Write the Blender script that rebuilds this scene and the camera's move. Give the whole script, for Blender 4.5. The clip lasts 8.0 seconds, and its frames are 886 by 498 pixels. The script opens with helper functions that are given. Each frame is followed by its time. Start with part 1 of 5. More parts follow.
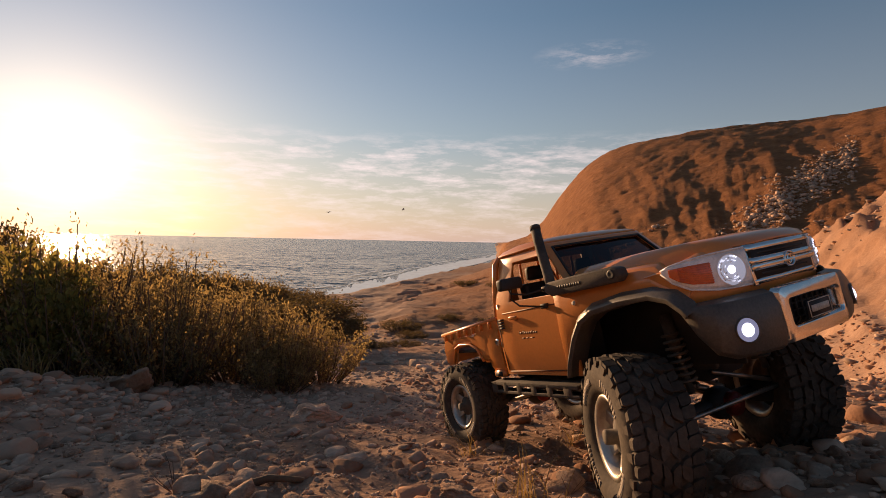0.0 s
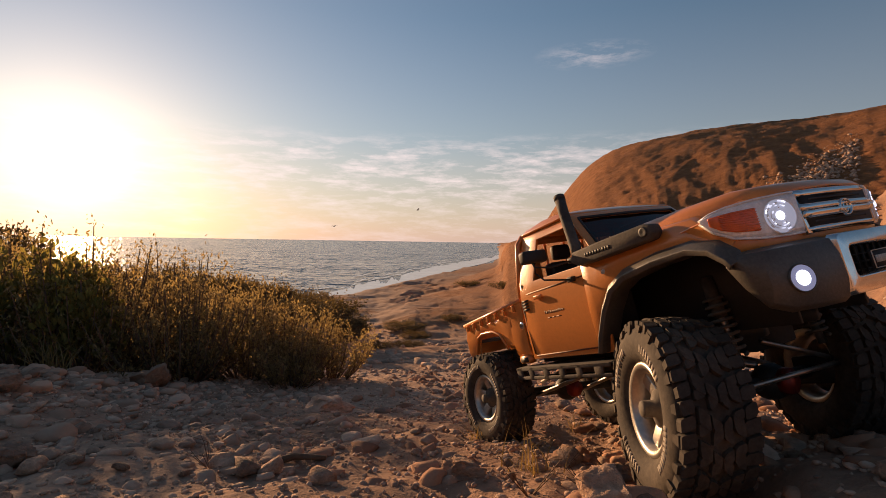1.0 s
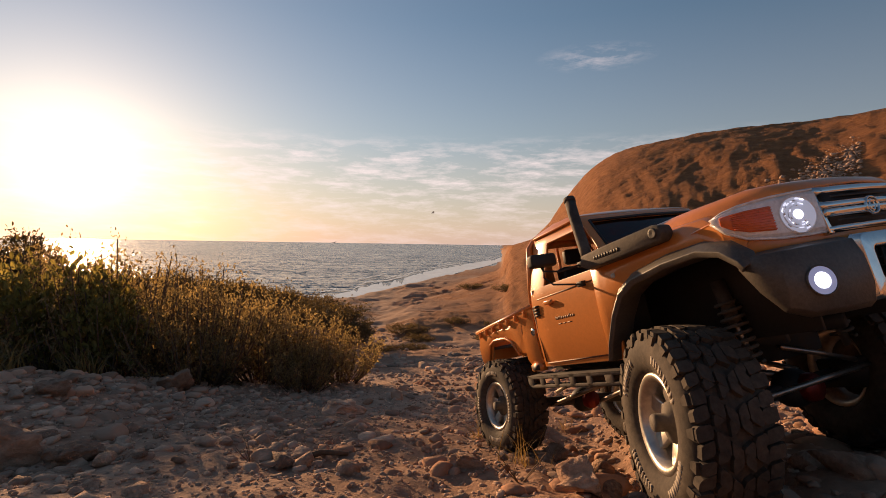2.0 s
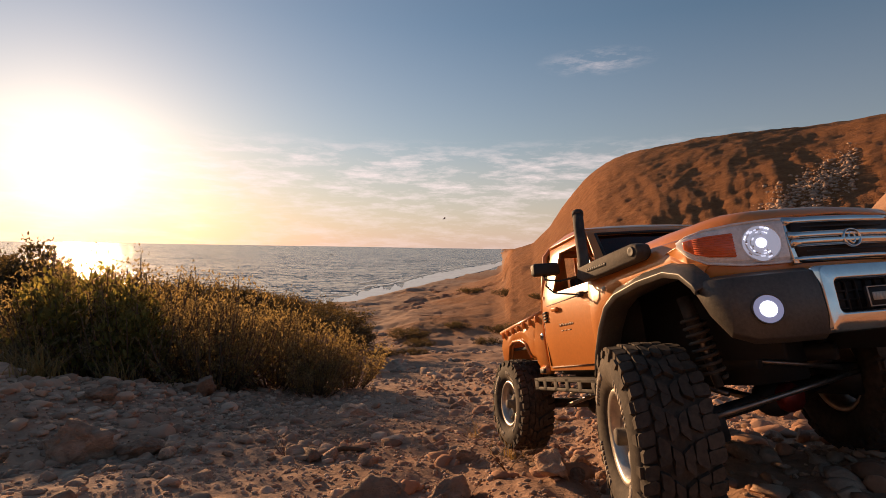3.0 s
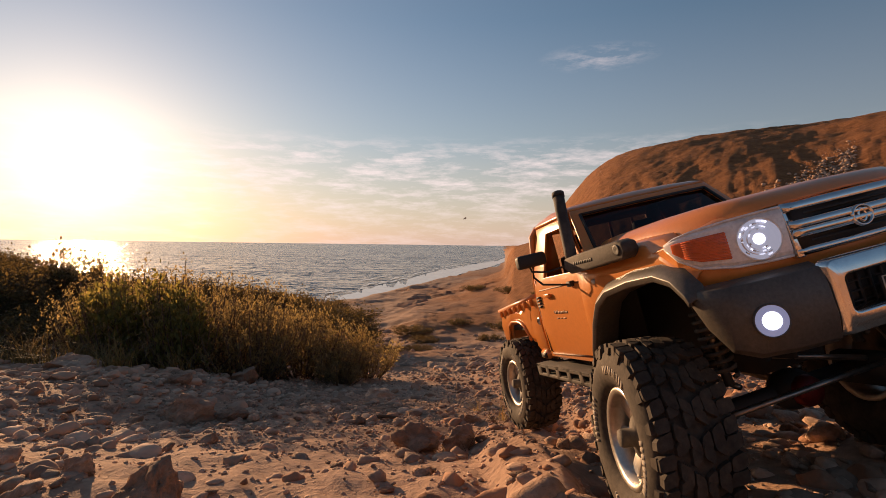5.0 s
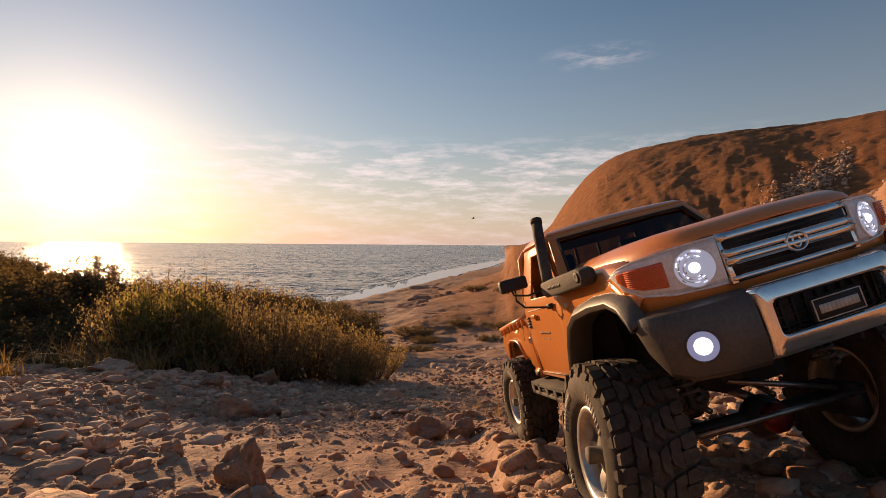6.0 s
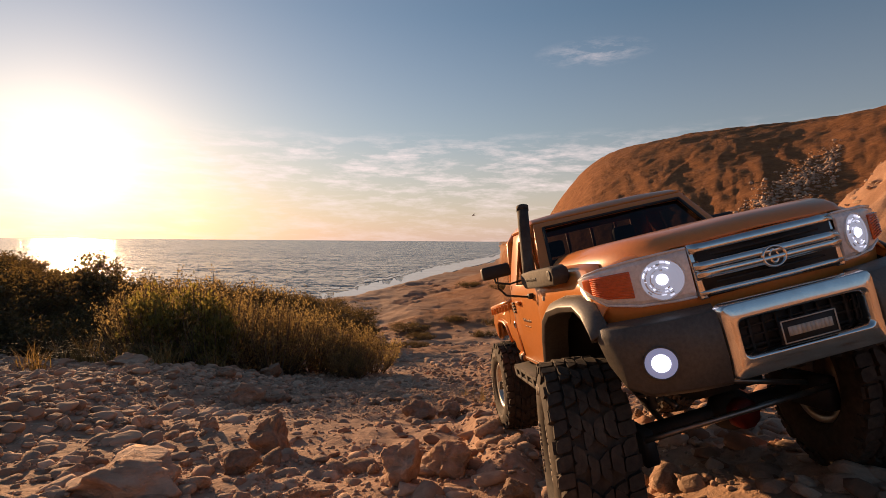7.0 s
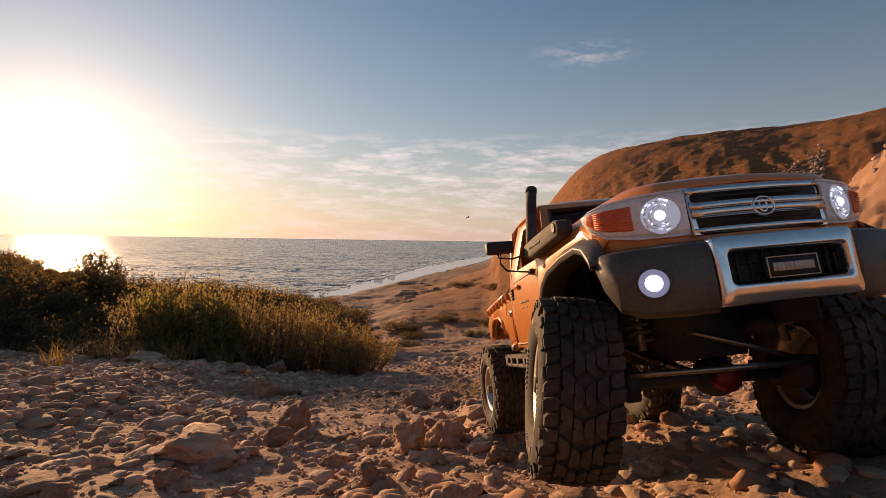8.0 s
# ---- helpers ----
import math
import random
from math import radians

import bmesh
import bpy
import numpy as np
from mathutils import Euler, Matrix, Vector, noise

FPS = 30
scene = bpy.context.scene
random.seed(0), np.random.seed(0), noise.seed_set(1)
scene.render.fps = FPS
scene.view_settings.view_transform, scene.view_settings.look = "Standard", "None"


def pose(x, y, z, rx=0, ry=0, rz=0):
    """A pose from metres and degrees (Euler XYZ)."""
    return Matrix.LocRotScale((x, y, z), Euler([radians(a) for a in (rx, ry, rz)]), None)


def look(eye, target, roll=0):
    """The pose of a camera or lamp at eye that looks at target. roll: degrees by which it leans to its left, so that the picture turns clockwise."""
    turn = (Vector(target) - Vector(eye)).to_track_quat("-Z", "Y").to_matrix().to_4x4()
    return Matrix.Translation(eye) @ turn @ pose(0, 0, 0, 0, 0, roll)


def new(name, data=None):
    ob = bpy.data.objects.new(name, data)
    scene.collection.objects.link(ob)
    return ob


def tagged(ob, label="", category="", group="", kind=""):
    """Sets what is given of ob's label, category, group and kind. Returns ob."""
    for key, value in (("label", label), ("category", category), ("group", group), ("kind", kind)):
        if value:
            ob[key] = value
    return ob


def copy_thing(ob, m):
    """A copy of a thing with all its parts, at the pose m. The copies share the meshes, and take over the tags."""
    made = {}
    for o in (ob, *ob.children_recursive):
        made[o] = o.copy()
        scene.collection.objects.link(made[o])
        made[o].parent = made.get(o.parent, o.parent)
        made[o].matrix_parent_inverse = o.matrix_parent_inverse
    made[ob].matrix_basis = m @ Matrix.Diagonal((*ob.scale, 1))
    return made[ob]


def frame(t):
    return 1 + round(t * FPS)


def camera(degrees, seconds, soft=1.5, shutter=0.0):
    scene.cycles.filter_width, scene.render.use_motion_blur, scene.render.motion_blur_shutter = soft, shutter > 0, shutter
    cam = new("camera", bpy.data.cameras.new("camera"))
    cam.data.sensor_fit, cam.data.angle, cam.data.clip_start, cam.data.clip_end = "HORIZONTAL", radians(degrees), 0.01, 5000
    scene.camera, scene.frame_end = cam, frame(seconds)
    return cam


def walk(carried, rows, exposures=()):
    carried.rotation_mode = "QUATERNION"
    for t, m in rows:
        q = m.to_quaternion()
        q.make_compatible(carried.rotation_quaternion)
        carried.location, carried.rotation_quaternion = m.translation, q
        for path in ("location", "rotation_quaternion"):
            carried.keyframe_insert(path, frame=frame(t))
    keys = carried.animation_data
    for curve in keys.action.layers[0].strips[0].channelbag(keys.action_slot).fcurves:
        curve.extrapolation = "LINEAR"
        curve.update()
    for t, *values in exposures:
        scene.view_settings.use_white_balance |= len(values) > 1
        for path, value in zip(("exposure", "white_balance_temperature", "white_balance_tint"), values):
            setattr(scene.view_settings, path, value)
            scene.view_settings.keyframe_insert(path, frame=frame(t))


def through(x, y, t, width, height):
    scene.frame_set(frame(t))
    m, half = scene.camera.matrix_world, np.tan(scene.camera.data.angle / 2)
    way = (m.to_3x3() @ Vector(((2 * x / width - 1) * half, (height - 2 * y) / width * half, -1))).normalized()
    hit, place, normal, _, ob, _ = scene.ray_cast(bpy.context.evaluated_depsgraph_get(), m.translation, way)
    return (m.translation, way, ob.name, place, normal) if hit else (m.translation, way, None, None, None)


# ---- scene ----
# camera and its way: it backs up a stony track while the truck follows it
cam = camera(82.20, 8.0, soft=0.9)
CAMERA_ROWS = [
    (0, pose(0.0000, 0.0000, 0.0000, 89.104, -1.207, 0.009)),
    (0.5, pose(-0.0051, -0.0240, -0.0016, 89.078, -1.179, -0.034)),
    (1, pose(-0.0072, -0.0462, -0.0027, 89.163, -0.939, 0.281)),
    (1.5, pose(-0.0083, -0.0838, 0.0118, 89.332, -0.796, 0.398)),
    (1.7, pose(-0.0096, -0.1031, 0.0178, 89.342, -0.881, 0.563)),
    (3, pose(-0.0125, -0.2587, 0.0655, 89.854, -0.913, 0.643)),
    (3.5, pose(-0.0233, -0.3230, 0.0817, 89.701, -1.160, 0.629)),
    (4, pose(-0.0248, -0.3706, 0.0816, 89.438, -0.699, 0.856)),
    (4.5, pose(-0.0280, -0.4156, 0.0850, 89.258, -0.749, 0.824)),
    (4.7, pose(-0.0241, -0.4546, 0.0933, 89.501, -0.794, 0.903)),
    (6, pose(-0.0314, -0.6732, 0.1543, 89.494, -0.475, 0.958)),
    (6.5, pose(-0.0227, -0.7536, 0.1709, 89.332, -0.206, 0.692)),
    (7, pose(-0.0185, -0.8222, 0.1806, 89.072, -0.448, 0.434)),
    (7.5, pose(-0.0209, -0.8863, 0.1846, 88.960, -0.768, -0.021)),
    (8, pose(-0.0295, -0.9652, 0.2083, 89.026, -0.858, -0.456)),
]

walk(cam, CAMERA_ROWS, ((0, 0.52, 6650, 18), (8.0, 0.52, 6650, 18)))

# ---- light ----
SUN_AZ, SUN_EL = radians(-36.5), radians(6.2)      # azimuth from +y, towards -x
SUN_DIR = Vector((math.sin(SUN_AZ) * math.cos(SUN_EL), math.cos(SUN_AZ) * math.cos(SUN_EL), math.sin(SUN_EL)))

SHRED = (0.275, 0.335)      # azimuth and height of the cloud shreds


def make_world():
    w = bpy.data.worlds.new("evening_sky")
    scene.world = w
    w.use_nodes = True
    nt = w.node_tree
    nt.nodes.clear()
    N, L = nt.nodes.new, nt.links.new
    out, bg = N("ShaderNodeOutputWorld"), N("ShaderNodeBackground")
    sky = N("ShaderNodeTexSky")
    sky.sky_type, sky.sun_disc = "NISHITA", False
    sky.sun_elevation, sky.sun_rotation = SUN_EL, SUN_AZ
    sky.air_density, sky.dust_density, sky.ozone_density = 1.1, 0.3, 2.2
    tc = N("ShaderNodeTexCoord")
    # thin cloud bands low over the sea, and two shreds high up
    sep = N("ShaderNodeSeparateXYZ")
    L(tc.outputs["Generated"], sep.inputs[0])
    at = N("ShaderNodeMath"); at.operation = "ARCTAN2"
    L(sep.outputs[0], at.inputs[0]); L(sep.outputs[1], at.inputs[1])
    cx = N("ShaderNodeCombineXYZ")
    L(at.outputs[0], cx.inputs[0]); L(sep.outputs[2], cx.inputs[1])
    mp = N("ShaderNodeMapping")
    mp.inputs["Scale"].default_value = (6.0, 30.0, 1.0)
    mp.inputs["Rotation"].default_value = (0, 0, radians(-9))
    L(cx.outputs[0], mp.inputs[0])
    nz = N("ShaderNodeTexNoise")
    nz.inputs["Scale"].default_value, nz.inputs["Detail"].default_value, nz.inputs["Roughness"].default_value = 1.6, 11.0, 0.68
    L(mp.outputs[0], nz.inputs["Vector"])
    cr = N("ShaderNodeValToRGB")
    cr.color_ramp.elements[0].position, cr.color_ramp.elements[1].position = 0.46, 0.68
    L(nz.outputs["Fac"], cr.inputs[0])
    band = N("ShaderNodeValToRGB")           # how high the clouds stand
    e = band.color_ramp.elements
    e[0].position, e[0].color = 0.0, (0.35, 0.35, 0.35, 1)
    e[1].position, e[1].color = 0.21, (0, 0, 0, 1)
    e.new(0.06).color = (0.5, 0.5, 0.5, 1)
    e.new(0.11).color = (0.85, 0.85, 0.85, 1)
    e.new(0.165).color = (0.7, 0.7, 0.7, 1)
    L(sep.outputs[2], band.inputs[0])
    mul = N("ShaderNodeMath"); mul.operation = "MULTIPLY"
    L(cr.outputs[0], mul.inputs[0]); L(band.outputs[0], mul.inputs[1])
    # two small shreds high up
    mp2 = N("ShaderNodeMapping")
    mp2.inputs["Location"].default_value = (-SHRED[0] / 0.115, -SHRED[1] / 0.026, 0)
    mp2.inputs["Scale"].default_value = (1 / 0.115, 1 / 0.026, 0)
    L(cx.outputs[0], mp2.inputs[0])
    ln = N("ShaderNodeVectorMath"); ln.operation = "LENGTH"
    L(mp2.outputs[0], ln.inputs[0])
    fall = N("ShaderNodeMapRange"); fall.inputs[1].default_value, fall.inputs[2].default_value = 1.0, 0.2
    L(ln.outputs["Value"], fall.inputs[0])
    n2 = N("ShaderNodeTexNoise")
    n2.inputs["Scale"].default_value, n2.inputs["Detail"].default_value, n2.inputs["Roughness"].default_value = 1.3, 9.0, 0.7
    L(mp2.outputs[0], n2.inputs["Vector"])
    c2 = N("ShaderNodeMapRange"); c2.inputs[1].default_value, c2.inputs[2].default_value = 0.46, 0.72
    L(n2.outputs["Fac"], c2.inputs[0])
    m2 = N("ShaderNodeMath"); m2.operation = "MULTIPLY"
    fall.inputs[4].default_value = 0.45
    L(fall.outputs[0], m2.inputs[0]); L(c2.outputs[0], m2.inputs[1])
    both = N("ShaderNodeMath"); both.operation = "MAXIMUM"
    L(mul.outputs[0], both.inputs[0]); L(m2.outputs[0], both.inputs[1])
    mix = N("ShaderNodeMix"); mix.data_type = "RGBA"
    L(both.outputs[0], mix.inputs[0])
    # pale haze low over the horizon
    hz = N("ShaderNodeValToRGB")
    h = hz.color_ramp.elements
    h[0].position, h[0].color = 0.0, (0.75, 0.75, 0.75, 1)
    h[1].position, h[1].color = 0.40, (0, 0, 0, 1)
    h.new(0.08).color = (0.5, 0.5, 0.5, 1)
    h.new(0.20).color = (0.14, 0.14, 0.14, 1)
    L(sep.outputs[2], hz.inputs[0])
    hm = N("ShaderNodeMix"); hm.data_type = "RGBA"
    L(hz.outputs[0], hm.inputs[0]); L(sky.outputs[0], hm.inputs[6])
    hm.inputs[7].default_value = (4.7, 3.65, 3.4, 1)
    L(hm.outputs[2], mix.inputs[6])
    mix.inputs[7].default_value = (7.6, 6.6, 6.3, 1)
    # the glare round the sun
    dot = N("ShaderNodeVectorMath"); dot.operation = "DOT_PRODUCT"
    L(tc.outputs["Generated"], dot.inputs[0]); dot.inputs[1].default_value = SUN_DIR
    ac = N("ShaderNodeMath"); ac.operation = "ARCCOSINE"
    L(dot.outputs["Value"], ac.inputs[0])
    def falloff(k, color):
        a = N("ShaderNodeMath"); a.operation = "MULTIPLY"; a.inputs[1].default_value = -k
        L(ac.outputs[0], a.inputs[0])
        x = N("ShaderNodeMath"); x.operation = "EXPONENT"
        L(a.outputs[0], x.inputs[0])
        s = N("ShaderNodeVectorMath"); s.operation = "SCALE"; s.inputs[0].default_value = color
        L(x.outputs[0], s.inputs["Scale"])
        return s
    gl = N("ShaderNodeVectorMath")
    L(falloff(21.0, (9.0, 7.8, 6.2)).outputs[0], gl.inputs[0]); L(falloff(4.4, (2.05, 1.60, 1.42)).outputs[0], gl.inputs[1])
    add = N("ShaderNodeMix"); add.data_type, add.blend_type = "RGBA", "ADD"
    add.inputs[0].default_value = 1.0
    L(mix.outputs[2], add.inputs[6])
    L(gl.outputs[0], add.inputs[7])
    L(add.outputs[2], bg.inputs[0])
    bg.inputs[1].default_value = 0.094
    L(bg.outputs[0], out.inputs[0])


make_world()
sun = new("sun", bpy.data.lights.new("sun", "SUN"))
sun.data.energy, sun.data.angle, sun.data.color = 5.0, radians(0.6), (1.0, 0.62, 0.31)
sun.matrix_world = look((0, 0, 0), -SUN_DIR)


# ---- materials ----
def mat(name, base, rough=0.8, metal=0.0, var=0.25, scale=8.0, bump=0.2, bscale=40.0, second=None, spec=0.5, coord="Object", island=False, coat=0.0, dist=0.002):
    """A surface with colour varied at two scales and a fine relief."""
    m = bpy.data.materials.new(name)
    m.use_nodes = True
    nt = m.node_tree
    N, L = nt.nodes.new, nt.links.new
    b = nt.nodes["Principled BSDF"]
    tc = N("ShaderNodeTexCoord")
    n1, n2 = N("ShaderNodeTexNoise"), N("ShaderNodeTexNoise")
    n1.inputs["Scale"].default_value, n1.inputs["Detail"].default_value = scale, 4.0
    n2.inputs["Scale"].default_value, n2.inputs["Detail"].default_value, n2.inputs["Roughness"].default_value = bscale, 6.0, 0.65
    L(tc.outputs[coord], n1.inputs["Vector"]); L(tc.outputs[coord], n2.inputs["Vector"])
    r1 = N("ShaderNodeValToRGB")
    c2 = second or tuple(c * (1 - var) for c in base)
    r1.color_ramp.elements[0].color, r1.color_ramp.elements[1].color = (*c2, 1), (*base, 1)
    r1.color_ramp.elements[0].position, r1.color_ramp.elements[1].position = 0.36, 0.64
    L(n1.outputs["Fac"], r1.inputs[0])
    mr = N("ShaderNodeMapRange")
    mr.inputs["From Min"].default_value, mr.inputs["From Max"].default_value = 0.3, 0.7
    mr.inputs["To Min"].default_value, mr.inputs["To Max"].default_value = 1 - var, 1 + var
    L(n2.outputs["Fac"], mr.inputs["Value"])
    val = mr.outputs[0]
    if island:
        geo = N("ShaderNodeNewGeometry")
        oi = N("ShaderNodeObjectInfo")
        sm = N("ShaderNodeMath"); sm.operation = "ADD"
        L(geo.outputs["Random Per Island"], sm.inputs[0]); L(oi.outputs["Random"], sm.inputs[1])
        fr = N("ShaderNodeMath"); fr.operation = "FRACT"
        L(sm.outputs[0], fr.inputs[0])
        m2 = N("ShaderNodeMapRange")
        m2.inputs["To Min"].default_value, m2.inputs["To Max"].default_value = 0.62, 1.3
        L(fr.outputs[0], m2.inputs["Value"])
        mm = N("ShaderNodeMath"); mm.operation = "MULTIPLY"
        L(val, mm.inputs[0]); L(m2.outputs[0], mm.inputs[1])
        val = mm.outputs[0]
    vs = N("ShaderNodeVectorMath"); vs.operation = "SCALE"
    L(r1.outputs[0], vs.inputs[0]); L(val, vs.inputs["Scale"])
    L(vs.outputs[0], b.inputs["Base Color"])
    b.inputs["Roughness"].default_value, b.inputs["Metallic"].default_value = rough, metal
    b.inputs["Specular IOR Level"].default_value = spec
    b.inputs["Coat Weight"].default_value = coat
    if bump:
        bp = N("ShaderNodeBump")
        bp.inputs["Strength"].default_value, bp.inputs["Distance"].default_value = bump, dist
        L(n2.outputs["Fac"], bp.inputs["Height"]); L(bp.outputs[0], b.inputs["Normal"])
    return m


def ground_material():
    """Pale pink dust and crumbs close by, red earth on the slopes, sand at the shore."""
    m = mat("earth", (0.44, 0.283, 0.196), 0.95, var=0.24, scale=1.7, bump=1.0, bscale=60.0, second=(0.31, 0.183, 0.118), spec=0.15, dist=0.006)
    nt = m.node_tree
    N, L = nt.nodes.new, nt.links.new
    b = nt.nodes["Principled BSDF"]
    near = b.inputs["Base Color"].links[0].from_socket
    at = N("ShaderNodeAttribute"); at.attribute_name = "red"
    n = N("ShaderNodeTexNoise"); n.inputs["Scale"].default_value, n.inputs["Detail"].default_value, n.inputs["Roughness"].default_value = 2.6, 12.0, 0.8
    tc = N("ShaderNodeTexCoord"); L(tc.outputs["Object"], n.inputs["Vector"])
    r = N("ShaderNodeValToRGB")
    r.color_ramp.elements[0].position, r.color_ramp.elements[0].color = 0.35, (0.205, 0.080, 0.030, 1)
    r.color_ramp.elements[1].position, r.color_ramp.elements[1].color = 0.68, (0.47, 0.205, 0.082, 1)
    L(n.outputs["Fac"], r.inputs[0])
    mx = N("ShaderNodeMix"); mx.data_type = "RGBA"
    L(at.outputs["Fac"], mx.inputs[0]); L(near, mx.inputs[6]); L(r.outputs[0], mx.inputs[7])
    L(mx.outputs[2], b.inputs["Base Color"])
    # coarse pitted relief on the hill
    n3 = N("ShaderNodeTexNoise"); n3.inputs["Scale"].default_value, n3.inputs["Detail"].default_value, n3.inputs["Roughness"].default_value = 6.0, 12.0, 0.82
    L(tc.outputs["Object"], n3.inputs["Vector"])
    bp2 = N("ShaderNodeBump"); bp2.inputs["Distance"].default_value = 0.14
    L(at.outputs["Fac"], bp2.inputs["Strength"]); L(n3.outputs["Fac"], bp2.inputs["Height"])
    L(b.inputs["Normal"].links[0].from_socket, bp2.inputs["Normal"])
    L(bp2.outputs[0], b.inputs["Normal"])
    return m


M_EARTH = ground_material()
M_STONE = mat("limestone", (0.51, 0.345, 0.243), 0.92, var=0.25, scale=9, bump=0.9, bscale=70, second=(0.40, 0.265, 0.185), spec=0.2, island=True, dist=0.004)
M_ROCK = mat("boulder_limestone", (0.53, 0.36, 0.255), 0.92, var=0.22, scale=2.2, bump=0.9, bscale=7.0, second=(0.40, 0.24, 0.155), spec=0.2, island=True, dist=0.008)
M_PAINT = mat("orange_paint", (0.66, 0.236, 0.052), 0.29, var=0.06, scale=6, bump=0.05, bscale=300, coat=0.35)
M_BLACK = mat("black_plastic", (0.022, 0.021, 0.020), 0.62, var=0.2, scale=20, bump=0.15, bscale=400, dist=0.0005)
M_RUBBER = mat("dusty_rubber", (0.088, 0.069, 0.051), 0.85, var=0.35, scale=25, bump=0.4, bscale=250, second=(0.046, 0.037, 0.029), spec=0.3, dist=0.0008)
M_TWIG = mat("twigs", (0.16, 0.10, 0.06), 0.9, var=0.3, scale=12, bump=0.3, bscale=90)


def sea_material():
    m = bpy.data.materials.new("sea")
    m.use_nodes = True
    nt = m.node_tree
    N, L = nt.nodes.new, nt.links.new
    b = nt.nodes["Principled BSDF"]
    b.inputs["Base Color"].default_value = (0.055, 0.090, 0.115, 1)
    b.inputs["Roughness"].default_value = 0.16
    b.inputs["Specular IOR Level"].default_value = 0.32
    tc = N("ShaderNodeTexCoord")
    add = None
    for sx, sy, k in ((0.06, 0.2, 0.9), (0.4, 1.4, 2.3), (1.4, 2.2, 3.0), (4.0, 5.5, 2.6)):      # swell and ripples tilt the surface
        mp = N("ShaderNodeMapping"); mp.inputs["Scale"].default_value = (sx, sy, 1)
        L(tc.outputs["Object"], mp.inputs[0])
        n = N("ShaderNodeTexNoise"); n.inputs["Scale"].default_value, n.inputs["Detail"].default_value, n.inputs["Roughness"].default_value = 1.0, 5.0, 0.6
        L(mp.outputs[0], n.inputs["Vector"])
        sub = N("ShaderNodeVectorMath"); sub.operation = "SUBTRACT"
        sub.inputs[1].default_value = (0.5, 0.5, 0.5)
        L(n.outputs["Color"], sub.inputs[0])
        sc = N("ShaderNodeVectorMath"); sc.operation = "MULTIPLY"
        sc.inputs[1].default_value = (k * 0.5, k, 0)
        L(sub.outputs[0], sc.inputs[0])
        if add:
            a2 = N("ShaderNodeVectorMath"); L(add.outputs[0], a2.inputs[0]); L(sc.outputs[0], a2.inputs[1]); add = a2
        else:
            add = N("ShaderNodeVectorMath"); add.inputs[1].default_value = (0, 0, 1); L(sc.outputs[0], add.inputs[0])
    nm = N("ShaderNodeVectorMath"); nm.operation = "NORMALIZE"
    L(add.outputs[0], nm.inputs[0]); L(nm.outputs[0], b.inputs["Normal"])
    return m


M_SEA = sea_material()


# ---- helpers ----
def obj(name, bm, material, parent=None, smooth=True):
    me = bpy.data.meshes.new(name)
    bm.to_mesh(me)
    bm.free()
    me.materials.append(material)
    if smooth:
        for p in me.polygons:
            p.use_smooth = True
    ob = new(name, me)
    if parent:
        ob.parent = parent
    return ob


def part(name, bm, material, parent, label="", smooth=True):
    ob = obj(name, bm, material, parent, smooth)
    return tagged(ob, label) if label else ob


def hash2(ix, iy, seed):
    v = np.sin(ix * 127.1 + iy * 311.7 + seed * 74.7) * 43758.5453
    return v - np.floor(v)


def vnoise(x, y, seed=0):
    ix, iy = np.floor(x), np.floor(y)
    fx, fy = x - ix, y - iy
    fx, fy = fx * fx * (3 - 2 * fx), fy * fy * (3 - 2 * fy)
    a, b = hash2(ix, iy, seed), hash2(ix + 1, iy, seed)
    c, d = hash2(ix, iy + 1, seed), hash2(ix + 1, iy + 1, seed)
    return (a * (1 - fx) + b * fx) * (1 - fy) + (c * (1 - fx) + d * fx) * fy - 0.5


def fbm(x, y, octaves=4, seed=0, gain=0.5):
    s, amp = 0.0, 1.0
    for k in range(octaves):
        s = s + amp * vnoise(x * 2 ** k + 17.3 * k, y * 2 ** k - 9.1 * k, seed + k)
        amp *= gain
    return s


def sstep(a, b, x):
    t = np.clip((x - a) / (b - a), 0, 1)
    return t * t * (3 - 2 * t)


# ---- the ground ----
SEA_Z = -4.0


